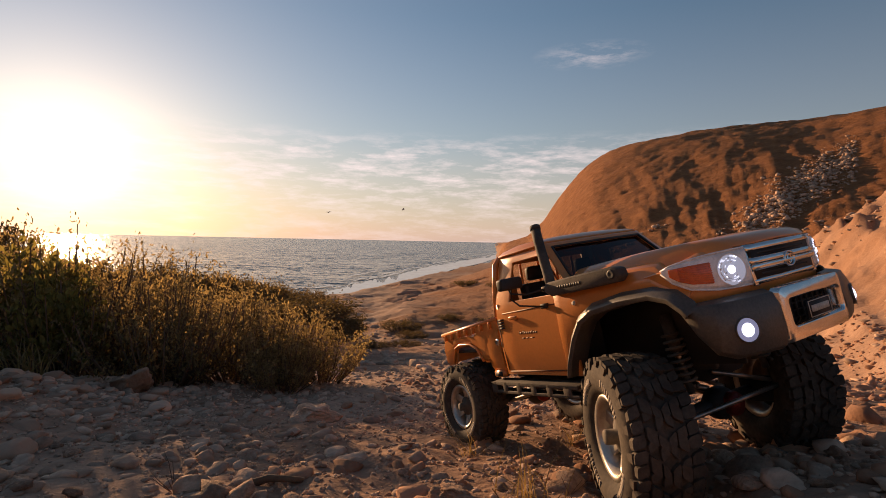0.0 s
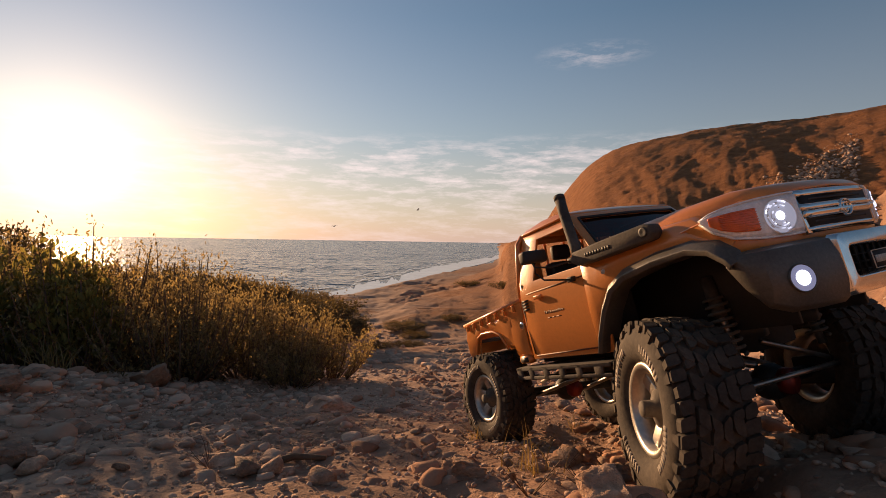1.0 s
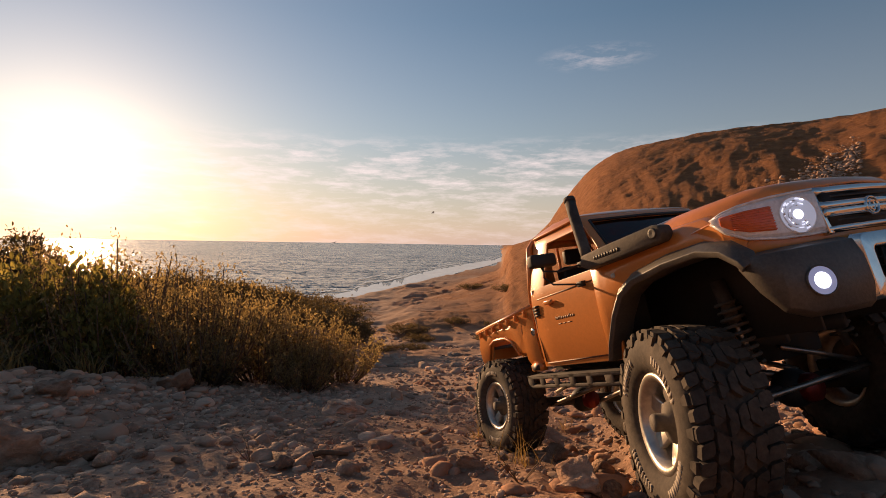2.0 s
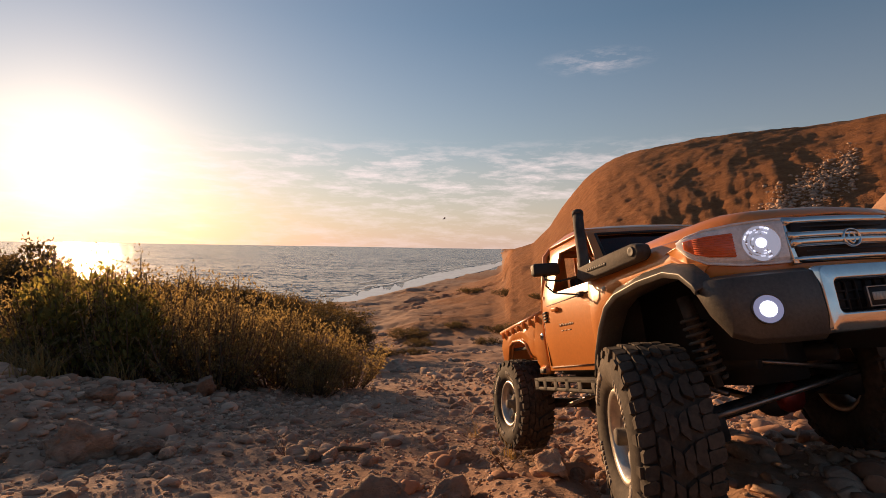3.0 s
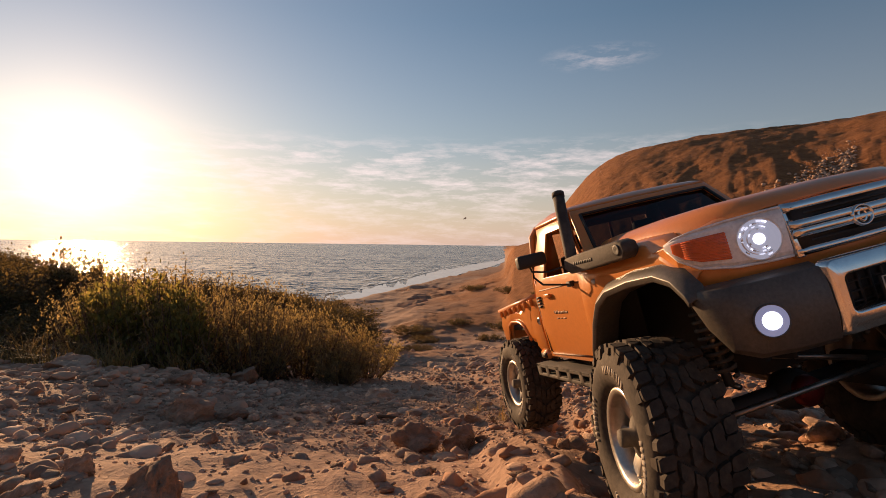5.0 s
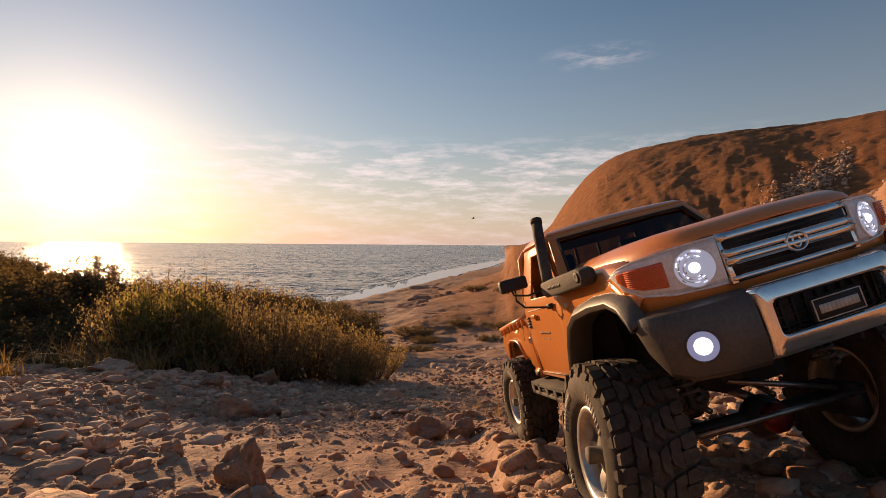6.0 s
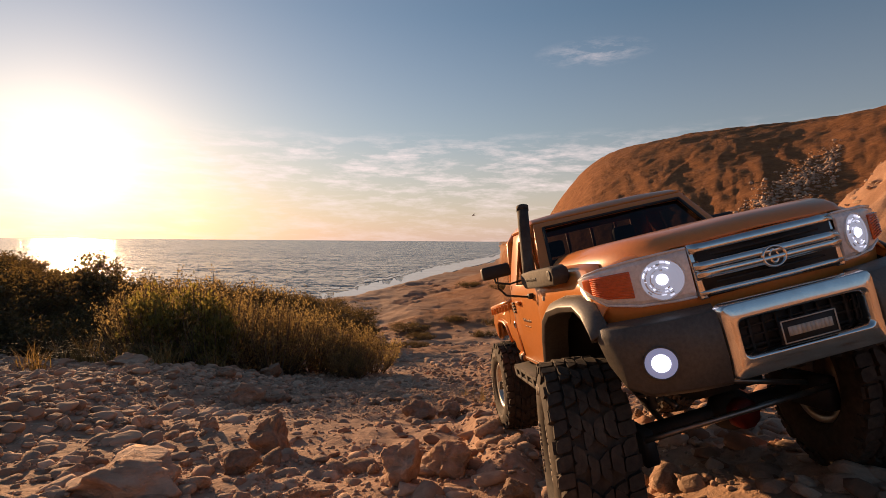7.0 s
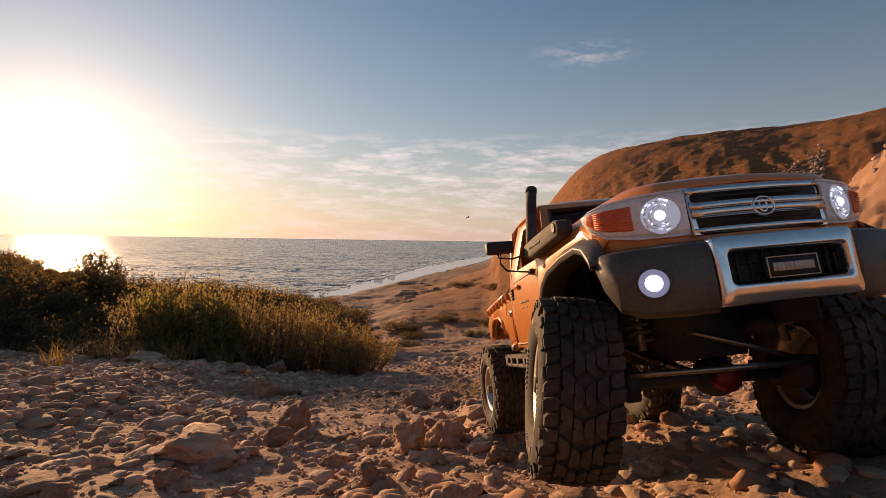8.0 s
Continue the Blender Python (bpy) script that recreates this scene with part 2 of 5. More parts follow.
def height(x, y):
    """The lie of the land, for numpy arrays, and how red it is."""
    x, y = np.asarray(x, float), np.asarray(y, float)
    r = np.hypot(x, y + 0.5)
    az = np.degrees(np.arctan2(x, y + 0.5))
    base = np.interp(y, [-400, -30, -6, -3, 0, 1, 3, 8, 13, 20, 36, 50, 90, 200, 4000],
                     [12, 5.5, 1.1, 0.49, -0.130, -0.337, -0.74, -1.68, -2.42, -2.9, -3.55, -3.85, -4.0, -4.2, -4.4])
    z = base + 0.015 * np.clip(x, -3, 3) + 0.19 * np.clip(x - 0.06, 0, 0.6) * (1 - sstep(1.5, 4.0, r)) * (1 - 0.65 * sstep(0.2, 0.5, y))
    # the rut that the front wheel climbs, and the stones that carry the rear one
    rut = np.interp(y, [-0.50, -0.42, -0.27, -0.04, 0.09, 0.15, 0.30, 0.46, 0.60, 0.80], [0, 0.024, 0.022, 0.026, 0.014, 0.016, 0.040, 0.044, 0.02, 0])
    z = z - rut * np.exp(-((x - np.interp(y, [-0.56, -0.27, 0.02, 0.15, 0.31, 0.46], [0.095, 0.122, 0.153, 0.166, 0.190, 0.190])) / 0.048) ** 4)
    z = z + np.interp(y, [-0.35, -0.27, -0.10, 0.20, 0.45], [0, 0.022, 0.026, 0.020, 0]) * np.exp(-((x - 0.055) / 0.035) ** 4)
    # low bank of stones beside the track
    z = z + 0.07 * sstep(-0.45, -0.95, x) * sstep(-0.6, 0.3, y) * (1 - sstep(0.9, 1.6, y))
    # shrub-grown hump on the seaward side
    hump = sstep(-8, -14, az) * sstep(1.6, 5, r) * (1 - sstep(9, 17, r))
    z = z + hump * (np.clip(-az, 0, 60) * 0.012 + 0.30) * np.clip(r, 0, 9) / 7
    # the land ends at the sea
    shore = np.interp(az, [-180, -120, -70, -40, -11, -5, 1, 4.6, 6, 9, 180], [4000, 60, 20, 24, 36, 50, 80, 110, 140, 4000, 4000])
    z = z + (SEA_Z - 1.5 - z) * sstep(0.86, 1.3, r / shore)
    # the domed red hill
    stops = [-9.0, -4.0, 1.5, 5.5, 6.5, 7.0, 9.3, 11.1, 13.5, 15.9, 19.4, 24.8, 29.9, 34.4, 38.5, 41.1, 60, 120, 180]
    rises = [-7.6, -6.2, -4.2, -2.2, -0.9, -0.1, 0.7, 2.5, 6.6, 9.1, 10.4, 11.3, 11.5, 11.6, 11.8, 12.2, 14, 10, 10]
    el = np.interp(az, stops, rises)
    round_el = sum(np.interp(az + k, stops, rises) for k in (-2.0, -1.0, 0.0, 1.0, 2.0)) / 5
    el = el + (round_el - el) * sstep(10, 14, az)         # the dome's smooth outline
    ridge = np.interp(az, [-9, 5, 10, 16, 40, 180], [34, 52, 40, 34, 30, 30])
    foot = np.interp(az, [-9, 5, 9, 14, 22, 30, 40, 180], [13, 14, 12, 10, 7, 5, 3.0, 3.0])
    top = np.tan(np.radians(el)) * ridge
    t = np.clip((r - foot) / (ridge - foot), 0, 1)
    e0 = np.degrees(np.arctan2(z, r))
    lift = r * np.tan(np.radians(e0 + (el - e0) * np.sin(t * np.pi / 2) ** 0.9)) - z
    lift = np.where(r > ridge, top - z, lift)
    rag = az + 0.9 * fbm(x * 0.4, y * 0.4, 4, 63, 0.6) * sstep(14, 22, r)
    hill = np.maximum(sstep(5.6, 6.9, rag) * sstep(5.0, 5.5, az), 0.72 * sstep(-9.0, 5.0, az) * (1 - sstep(0.95, 1.25, r / ridge))) * (1 - sstep(120, 175, az))
    rills = fbm(az * 0.35 + r * 0.1, r * 0.12, 4, 3) * 0.8 * t * (1 - t) ** 2 * 2 + (fbm(x * 3.4, y * 3.4, 3, 9, 0.6) * 0.06 - 0.55 * np.abs(fbm(az * 0.55 + 0.05 * r, r * 0.10, 4, 12)) * sstep(20, 34, az) * (1 - t)) * np.clip(t * 4, 0, 1) * (1 - 0.93 * t ** 2)
    z = np.where(hill > 0, z + hill * np.maximum(lift, 0) + hill * rills * (top > -0.5), z)
    # pale sandy spur nearer on the landward side
    sel = np.interp(az, [22, 28, 31, 34.6, 37, 39.5, 45, 60, 120], [-9, -5.5, -3.0, 1.2, 3.8, 6.3, 10.5, 15, 10])
    st = sstep(1.2, 8.5, r)
    sz = base + (np.tan(np.radians(sel)) * 8.5 - base) * st - 0.35 * np.clip(r - 8.5, 0, 30) + (fbm(x * 0.8, y * 0.8, 4, 21) * 0.35 - 0.45 * np.abs(fbm(az * 0.22 + 0.2 * r, r * 0.25, 4, 24)) + fbm(x * 3.2, y * 3.2, 4, 26, 0.62) * 0.14) * st
    spur = ((sz > z) & (az > 22) & (az < 150)).astype(float)
    z = np.where(spur > 0, sz, z)
    # eroded ledges towards the shore
    q = fbm(x * 0.22, y * 0.22, 5, 91, 0.6)
    ledge = sstep(0.0, 0.05, q) * sstep(9, 15, r) * (1 - sstep(34, 60, r)) * (1 - hill) * sstep(-8, -3, az)
    z = z + 0.30 * ledge
    # unevenness
    z = z + fbm(x * 1.5, y * 1.5, 5, 15, 0.6) * 0.085 * sstep(3.5, 8, r) * (1 - sstep(25, 50, r)) * (1 - 0.9 * hill) * (1 - 0.8 * spur)
    z = z + fbm(x * 0.55, y * 0.55, 5, 5, 0.55) * 0.16 * sstep(1.5, 6, r) * (1 - sstep(25, 60, r) * 0.5)
    z = z + fbm(x * 5, y * 5, 4, 7) * 0.018 - 0.004 + fbm(x * 28, y * 28, 3, 8) * 0.008 * (1 - sstep(3, 10, r))
    red = np.clip(hill * sstep(0.0, 0.06, t) * (1 - spur * 0.75) + 0.05 * spur + 0.55 * (1 - hill) * sstep(0.0, 0.25, fbm(x * 0.35, y * 0.35, 4, 27)) * sstep(2, 6, r), 0, 1)
    return z, red


def zat(x, y):
    return float(height(np.array([x]), np.array([y]))[0][0])


def make_ground():
    az = np.radians(np.concatenate([np.arange(-48, 50, 0.22), np.arange(50, 312, 3.0)]))
    rr = np.concatenate([np.linspace(0.02, 1.6, 70)[:-1], np.geomspace(1.6, 60, 300), np.geomspace(66, 4200, 24)])
    A, R = np.meshgrid(az, rr)
    X, Y = R * np.sin(A), R * np.cos(A) - 0.5
    Z, red = height(X, Y)
    n, k = len(az), len(rr)
    verts = np.stack([X.ravel(), Y.ravel(), Z.ravel()], 1)
    i, j = np.meshgrid(np.arange(k - 1), np.arange(n), indexing="ij")
    jn = (j + 1) % n
    faces = np.stack([i * n + j, (i + 1) * n + j, (i + 1) * n + jn, i * n + jn], -1).reshape(-1, 4)
    me = bpy.data.meshes.new("ground")
    me.from_pydata(verts.tolist(), [], faces.tolist())
    me.attributes.new("red", "FLOAT", "POINT").data.foreach_set("value", red.ravel().astype(np.float32))
    me.materials.append(M_EARTH)
    me.shade_smooth()
    me.validate()
    return tagged(new("ground", me), "pale stony track running down between red earth slopes", "ground", kind="structure")


ground = make_ground()


def make_sea():
    bm = bmesh.new()
    bmesh.ops.create_circle(bm, cap_ends=True, radius=4500, segments=96)
    ob = obj("water", bm, M_SEA, smooth=False)
    ob.location = (0, 0, SEA_Z)
    return tagged(ob, "grey-blue rippled sea reaching the horizon", "sea", kind="structure")


make_sea()

# ---- the toy truck (x forward, y to its left, z up; the origin lies on the ground below the front axle) ----
TRUCK_ROWS = [
    (0, pose(0.2925, 0.4963, -0.2027, 7.29, -12.60, -61.10)),
    (0.5, pose(0.3009, 0.4493, -0.1779, 6.23, -16.17, -60.88)),
    (1, pose(0.2995, 0.3975, -0.1674, 6.49, -15.22, -63.71)),
    (1.5, pose(0.2988, 0.3420, -0.1561, 8.97, -14.11, -65.85)),
    (1.7, pose(0.2981, 0.3179, -0.1473, 8.19, -15.24, -65.50)),
    (3, pose(0.2711, 0.1566, -0.1191, 3.11, -13.81, -75.45)),
    (3.5, pose(0.2641, 0.0918, -0.1001, 6.62, -13.94, -76.68)),
    (4, pose(0.2611, 0.0277, -0.0893, 11.88, -12.93, -77.06)),
    (4.5, pose(0.2485, -0.0359, -0.0820, 13.72, -9.22, -78.02)),
    (4.7, pose(0.2589, -0.0684, -0.0714, 12.99, -8.60, -77.36)),
    (6, pose(0.2310, -0.2692, -0.0289, 14.88, -10.32, -82.05)),
    (6.5, pose(0.2221, -0.3486, -0.0220, 12.60, -7.93, -84.22)),
    (7, pose(0.2167, -0.4261, -0.0105, 13.03, -5.68, -84.59)),
    (7.5, pose(0.2130, -0.4988, 0.0105, 11.11, -8.53, -84.42)),
    (8, pose(0.2002, -0.5682, 0.0401, 5.49, -12.50, -84.07)),
]


M_LENS = mat("clear_lens", (0.90, 0.89, 0.88), 0.08, var=0.12, scale=60, bump=0.25, bscale=380, second=(0.70, 0.69, 0.68), coat=0.6, dist=0.0006)
M_AMBER = mat("amber_lens", (0.78, 0.15, 0.035), 0.22, var=0.1, scale=40, bump=0.1, bscale=300, coat=0.5)
M_CHROME = mat("chrome", (0.80, 0.77, 0.74), 0.14, 1.0, var=0.06, scale=30, bump=0.04, bscale=120)
M_RIM = mat("dusty_alloy", (0.62, 0.57, 0.50), 0.38, 0.85, var=0.18, scale=30, bump=0.1, bscale=200)
M_GREY = mat("grey_plastic", (0.088, 0.078, 0.064), 0.40, var=0.25, scale=22, bump=0.3, bscale=420, second=(0.062, 0.055, 0.047), dist=0.0006)
M_DUST = mat("dusty_black", (0.095, 0.078, 0.060), 0.8, var=0.3, scale=18, bump=0.2, bscale=200, second=(0.04, 0.035, 0.03))
M_MARK = mat("pale_lettering", (0.62, 0.58, 0.50), 0.7, var=0.15, scale=50, bump=0, bscale=200)
M_WORN = mat("worn_lettering", (0.30, 0.26, 0.21), 0.8, var=0.35, scale=60, bump=0, bscale=200)
M_INK = mat("dark_lettering", (0.14, 0.055, 0.02), 0.6, var=0.15, scale=50, bump=0, bscale=200)
M_RED = mat("red_anodised", (0.20, 0.018, 0.012), 0.4, 0.5, var=0.25, scale=30, bump=0.1, bscale=150)
M_STEEL = mat("steel_rod", (0.34, 0.29, 0.25), 0.35, 0.9, var=0.2, scale=40, bump=0.1, bscale=150)


def glow(name, color, strength):
    m = bpy.data.materials.new(name)
    m.use_nodes = True
    b = m.node_tree.nodes["Principled BSDF"]
    b.inputs["Base Color"].default_value = (0.22, 0.24, 0.30, 1)
    b.inputs["Emission Color"].default_value, b.inputs["Emission Strength"].default_value = (*color, 1), strength
    return m


M_LED = glow("white_led", (0.80, 0.84, 1.0), 1.6)
# bowl and facets emit in place of the bulb's reflected light
M_BOWL_GLOW = glow("bowl_glow", (0.76, 0.80, 1.0), 0.24)
M_FACET_GLOW = glow("facet_glow", (0.78, 0.82, 1.0), 0.7)
# faint emission on the fog lens imitates the bulb's bluish halo
M_LENS_HALO = glow("lens_halo", (0.56, 0.62, 1.0), 0.20)


def glass_material():
    m = bpy.data.materials.new("tinted_window")
    m.use_nodes = True
    nt = m.node_tree
    N, L = nt.nodes.new, nt.links.new
    nt.nodes.remove(nt.nodes["Principled BSDF"])
    tr, gl, mx = N("ShaderNodeBsdfTransparent"), N("ShaderNodeBsdfGlossy"), N("ShaderNodeMixShader")
    tr.inputs[0].default_value = (0.06, 0.06, 0.063, 1)
    gl.inputs["Roughness"].default_value = 0.06
    fr = N("ShaderNodeFresnel"); fr.inputs[0].default_value = 1.5
    L(fr.outputs[0], mx.inputs[0]); L(tr.outputs[0], mx.inputs[1]); L(gl.outputs[0], mx.inputs[2])
    L(mx.outputs[0], nt.nodes["Material Output"].inputs[0])
    return m


M_GLASS = glass_material()


def rows_skin(rows, mirror=False, bm=None):
    """Quads between rows of points; mirror: the same again on the other side."""
    bm = bm or bmesh.new()
    for s in ((1, -1) if mirror else (1,)):
        vs = [[bm.verts.new((p[0], p[1] * s, p[2])) for p in r] for r in rows]
        for a, b in zip(vs, vs[1:]):
            for i in range(len(a) - 1):
                q = (a[i], a[i + 1], b[i + 1], b[i])
                bm.faces.new(q if s > 0 else q[::-1])
    return bm


def solid(ob, t=0.002, offset=-1.0, bevel=0.0008):
    m = ob.modifiers.new("thickness", "SOLIDIFY")
    m.thickness, m.offset = t, offset
    if bevel:
        soft(ob, bevel)
    return ob


def soft(ob, w=0.0015, seg=2):
    b = ob.modifiers.new("edges", "BEVEL")
    b.width, b.segments, b.limit_method, b.angle_limit = w, seg, "ANGLE", radians(35)
    return ob


def box(x0, x1, y0, y1, z0, z1, bm=None):
    bm = bm or bmesh.new()
    bmesh.ops.create_cube(bm, size=1, matrix=Matrix.LocRotScale(((x0 + x1) / 2, (y0 + y1) / 2, (z0 + z1) / 2), None, (abs(x1 - x0), abs(y1 - y0), abs(z1 - z0))))
    return bm


def prism(pts, y0, y1, bm=None):
    """A side view of (x, z) points drawn out from y0 to y1."""
    bm = bm or bmesh.new()
    a, b = [bm.verts.new((x, y0, z)) for x, z in pts], [bm.verts.new((x, y1, z)) for x, z in pts]
    n = len(pts)
    for i in range(n):
        bm.faces.new((a[i], a[(i + 1) % n], b[(i + 1) % n], b[i]))
    bm.faces.new(a[::-1]); bm.faces.new(b)
    bmesh.ops.recalc_face_normals(bm, faces=bm.faces)
    return bm


def tube(pts, r, seg=8, bm=None, r_end=None):
    bm = bm or bmesh.new()
    pts = [Vector(p) for p in pts]
    rings = []
    for i, p in enumerate(pts):
        d = (pts[min(i + 1, len(pts) - 1)] - pts[max(i - 1, 0)]).normalized()
        q = d.to_track_quat("Z", "Y")
        rad = r if r_end is None else r + (r_end - r) * i / (len(pts) - 1)
        rings.append([bm.verts.new(p + q @ Vector((math.cos(k * 2 * math.pi / seg) * rad, math.sin(k * 2 * math.pi / seg) * rad, 0))) for k in range(seg)])
    for a, b in zip(rings, rings[1:]):
        for k in range(seg):
            bm.faces.new((a[k], a[(k + 1) % seg], b[(k + 1) % seg], b[k]))
    bm.faces.new(rings[0][::-1]); bm.faces.new(rings[-1])
    return bm


def lathe(profile, seg=32, bm=None, m=None):
    """(radius, along) pairs turned about the y axis."""
    bm = bm or bmesh.new()
    rings = []
    for r, y in profile:
        rings.append([bm.verts.new((m or Matrix()) @ Vector((r * math.cos(a), y, r * math.sin(a)))) for a in [k * 2 * math.pi / seg for k in range(seg)]])
    for a, b in zip(rings, rings[1:]):
        for k in range(seg):
            bm.faces.new((a[k], a[(k + 1) % seg], b[(k + 1) % seg], b[k]))
    bmesh.ops.recalc_face_normals(bm, faces=bm.faces)
    return bm


FRONT_X, REAR_X, RADIUS, WIDTH = -0.014, -0.309, 0.060, 0.050
TRACK = {"front": 0.115, "rear": 0.103}
TYRE = {"front": 0.073, "rear": 0.0585}
truck = tagged(new("toy_truck"), "orange scale model pickup with knobbly tyres and lit lamps", "toy truck")


def make_shell():
    # cab sides with a window opening in each: below the belt, then round the window
    cols = [(-0.213, -0.205), (-0.184, -0.175), (-0.094, -0.119), (-0.080, -0.122)]     # x at the belt, x at the roof
    levels = [(0.098, 0.097, 0), (0.135, 0.0985, 0), (0.170, 0.0975, 0), (0.187, 0.095, 0.04), (0.233, 0.0835, 0.92), (0.243, 0.080, 1.0)]
    for s in (-1, 1):
        bm = bmesh.new()
        g = []
        for z, y, k in levels:
            g.append([bm.verts.new((a + (b - a) * k, s * y, z)) for a, b in cols])
        for i in range(len(levels) - 1):
            for j in range(3):
                if i == 3 and j == 1:
                    continue
                q = (g[i][j], g[i][j + 1], g[i + 1][j + 1], g[i + 1][j])
                bm.faces.new(q if s < 0 else q[::-1])
        solid(part("cab_side", bm, M_PAINT, truck, "orange door panel with an open window"), 0.003)
    # doors are marked by their shut lines
    for s in (-1, 1):
        bm = bmesh.new()
        y = s * 0.0982
        for pts in ([(-0.207, 0.104), (-0.212, 0.166)], [(-0.205, 0.102), (-0.101, 0.104)], [(-0.099, 0.104), (-0.092, 0.150), (-0.090, 0.168)], [(-0.200, 0.1735), (-0.092, 0.1765)]):
            tube([(x, y - s * 0.0006 - (s * 0.001 if z > 0.17 else 0), z) for x, z in pts], 0.0009, 6, bm)
        part("shut_line", bm, M_INK, truck)
        bm = box(-0.183, -0.168, y, y + s * 0.003, 0.165, 0.1695)
        soft(part("door_handle", bm, M_PAINT, truck), 0.001)
        bm = bmesh.new()
        for k in range(4):
            box(-0.2085, -0.1985, y - s * 0.0016, y + s * 0.0012, 0.155 + k * 0.0034, 0.157 + k * 0.0034, bm)
        part("side_vent", bm, M_BLACK, truck, "black louvred side vent")
        bm = lathe([(0.0, s * 0.001), (0.003, s * 0.001), (0.0045, 0.0)], 16)
        bmesh.ops.translate(bm, verts=bm.verts, vec=(-0.222, y + s * 0.0003, 0.139))
        part("filler_cap", bm, M_CHROME, truck, "small bright filler cap")
        # the writing on the door: two lines as bars
        bm = bmesh.new()
        x = -0.171
        for w in (0.0012, 0.0035, 0.0012, 0.0012, 0.0035, 0.003, 0.0028, 0.0026, 0.0012, 0.003, 0.0026):
            box(x, x + w, y - s * 0.0004, y + s * 0.0002, 0.1468, 0.1492 + (0.0012 if w < 0.002 else 0), bm)
            x += w + 0.0007
        part("door_lettering", bm, M_INK, truck, "dark writing on the door")
        bm = bmesh.new()
        for a, b in ((-0.168, -0.161), (-0.1595, -0.154), (-0.1525, -0.1435)):
            box(a, b, y - s * 0.0004, y + s * 0.0002, 0.1413, 0.1425, bm)
        part("door_lettering", bm, M_INK, truck)
    # roof, with a rounded edge, and the rear of the cab
    rows = []
    for x, dz in ((-0.205, -0.004), (-0.198, 0.003), (-0.165, 0.0065), (-0.135, 0.005), (-0.122, 0.0)):
        rows.append([(x, y, 0.243 + dz * k + (0.002 if k else 0)) for y, k in ((-0.0805, 0), (-0.076, 0.75), (-0.04, 1.15), (0, 1.25), (0.04, 1.15), (0.076, 0.75), (0.0805, 0))])
    solid(part("roof", rows_skin(rows), M_PAINT, truck), 0.003)
    bm = bmesh.new()
    for y0, y1, z0, z1 in ((-0.096, 0.096, 0.10, 0.186), (-0.0805, -0.062, 0.186, 0.243), (0.062, 0.0805, 0.186, 0.243), (-0.062, 0.062, 0.233, 0.243)):
        box(-0.211, -0.207, y0, y1, z0, z1, bm)
    part("cab_rear", bm, M_PAINT, truck)
    # windscreen: black surround and a tinted pane
    b0, t0 = Vector((-0.078, 0, 0.192)), Vector((-0.120, 0, 0.2445))
    def ws(u, v, off=0.0):
        p = b0.lerp(t0, v)
        half = 0.094 + (0.0785 - 0.094) * v
        return (p.x + off + 0.006 * (1 - u * u), u * half, p.z + off * 0.8)
    us, vs = (-1, -0.88, 0, 0.88, 1), (0, 0.10, 0.88, 1)
    bm = bmesh.new()
    g = [[bm.verts.new(ws(u, v)) for u in us] for v in vs]
    for i in range(3):
        for j in range(4):
            if i == 1 and j in (1, 2):
                continue
            bm.faces.new((g[i][j], g[i][j + 1], g[i + 1][j + 1], g[i + 1][j]))
    solid(part("windscreen_frame", bm, M_PAINT, truck), 0.003, 0)
    bm = rows_skin([[ws(u, v, -0.001) for u in (-0.9, -0.45, 0, 0.45, 0.9)] for v in (0.08, 0.9)])
    pane = part("windscreen", bm, M_GLASS, truck, "dark tinted windscreen")
    pane.visible_shadow = False
    bm = bmesh.new()
    for u in (-0.885, 0.885):
        tube([ws(u, 0.09, 0.0012), ws(u, 0.89, 0.0012)], 0.0016, 6, bm)
    for v in (0.09, 0.885):
        tube([ws(u, v, 0.0012) for u in (-0.885, 0, 0.885)], 0.0016, 6, bm)
    part("windscreen_seal", bm, M_BLACK, truck, "black rubber seal")
    bm = tube([(-0.074, -0.05, 0.200), (-0.072, -0.01, 0.2045)], 0.001, 6)
    part("wiper", bm, M_BLACK, truck)
    part("wiper", tube([(-0.074, 0.02, 0.203), (-0.072, 0.06, 0.2015)], 0.001, 6), M_BLACK, truck)
    # inside: seats, dashboard, steering wheel, rear window bars
    for y in (-0.042, 0.042):
        bm = box(-0.185, -0.145, y - 0.024, y + 0.024, 0.125, 0.150)
        box(-0.197, -0.180, y - 0.024, y + 0.024, 0.130, 0.205, bm)
        box(-0.196, -0.184, y - 0.012, y + 0.012, 0.208, 0.226, bm)
        soft(part("seat", bm, M_BLACK, truck, "black seat"), 0.004)
    soft(part("dashboard", box(-0.115, -0.088, -0.09, 0.09, 0.158, 0.190), M_BLACK, truck), 0.005)
    bm = bmesh.new()
    ring = [(-0.128 + 0.010 * math.sin(a), -0.042 + 0.016 * math.cos(a), 0.190 + 0.013 * math.sin(a)) for a in [k * math.pi / 8 for k in range(17)]]
    tube(ring, 0.0016, 6, bm)
    part("steering_wheel", bm, M_BLACK, truck)
    part("cab_lining", box(-0.2065, -0.2035, -0.092, 0.092, 0.108, 0.184), M_BLACK, truck)
    part("cab_floor", box(-0.209, -0.085, -0.093, 0.093, 0.104, 0.108), M_BLACK, truck)
    # headboard hoop behind the cab
    bm = bmesh.new()
    hoop = [(-0.221, -0.091, 0.165), (-0.219, -0.090, 0.190), (-0.212, -0.084, 0.236), (-0.211, -0.079, 0.243), (-0.211, 0.079, 0.243), (-0.212, 0.084, 0.236), (-0.219, 0.090, 0.190), (-0.221, 0.091, 0.165)]
    tube(hoop, 0.0042, 8, bm)
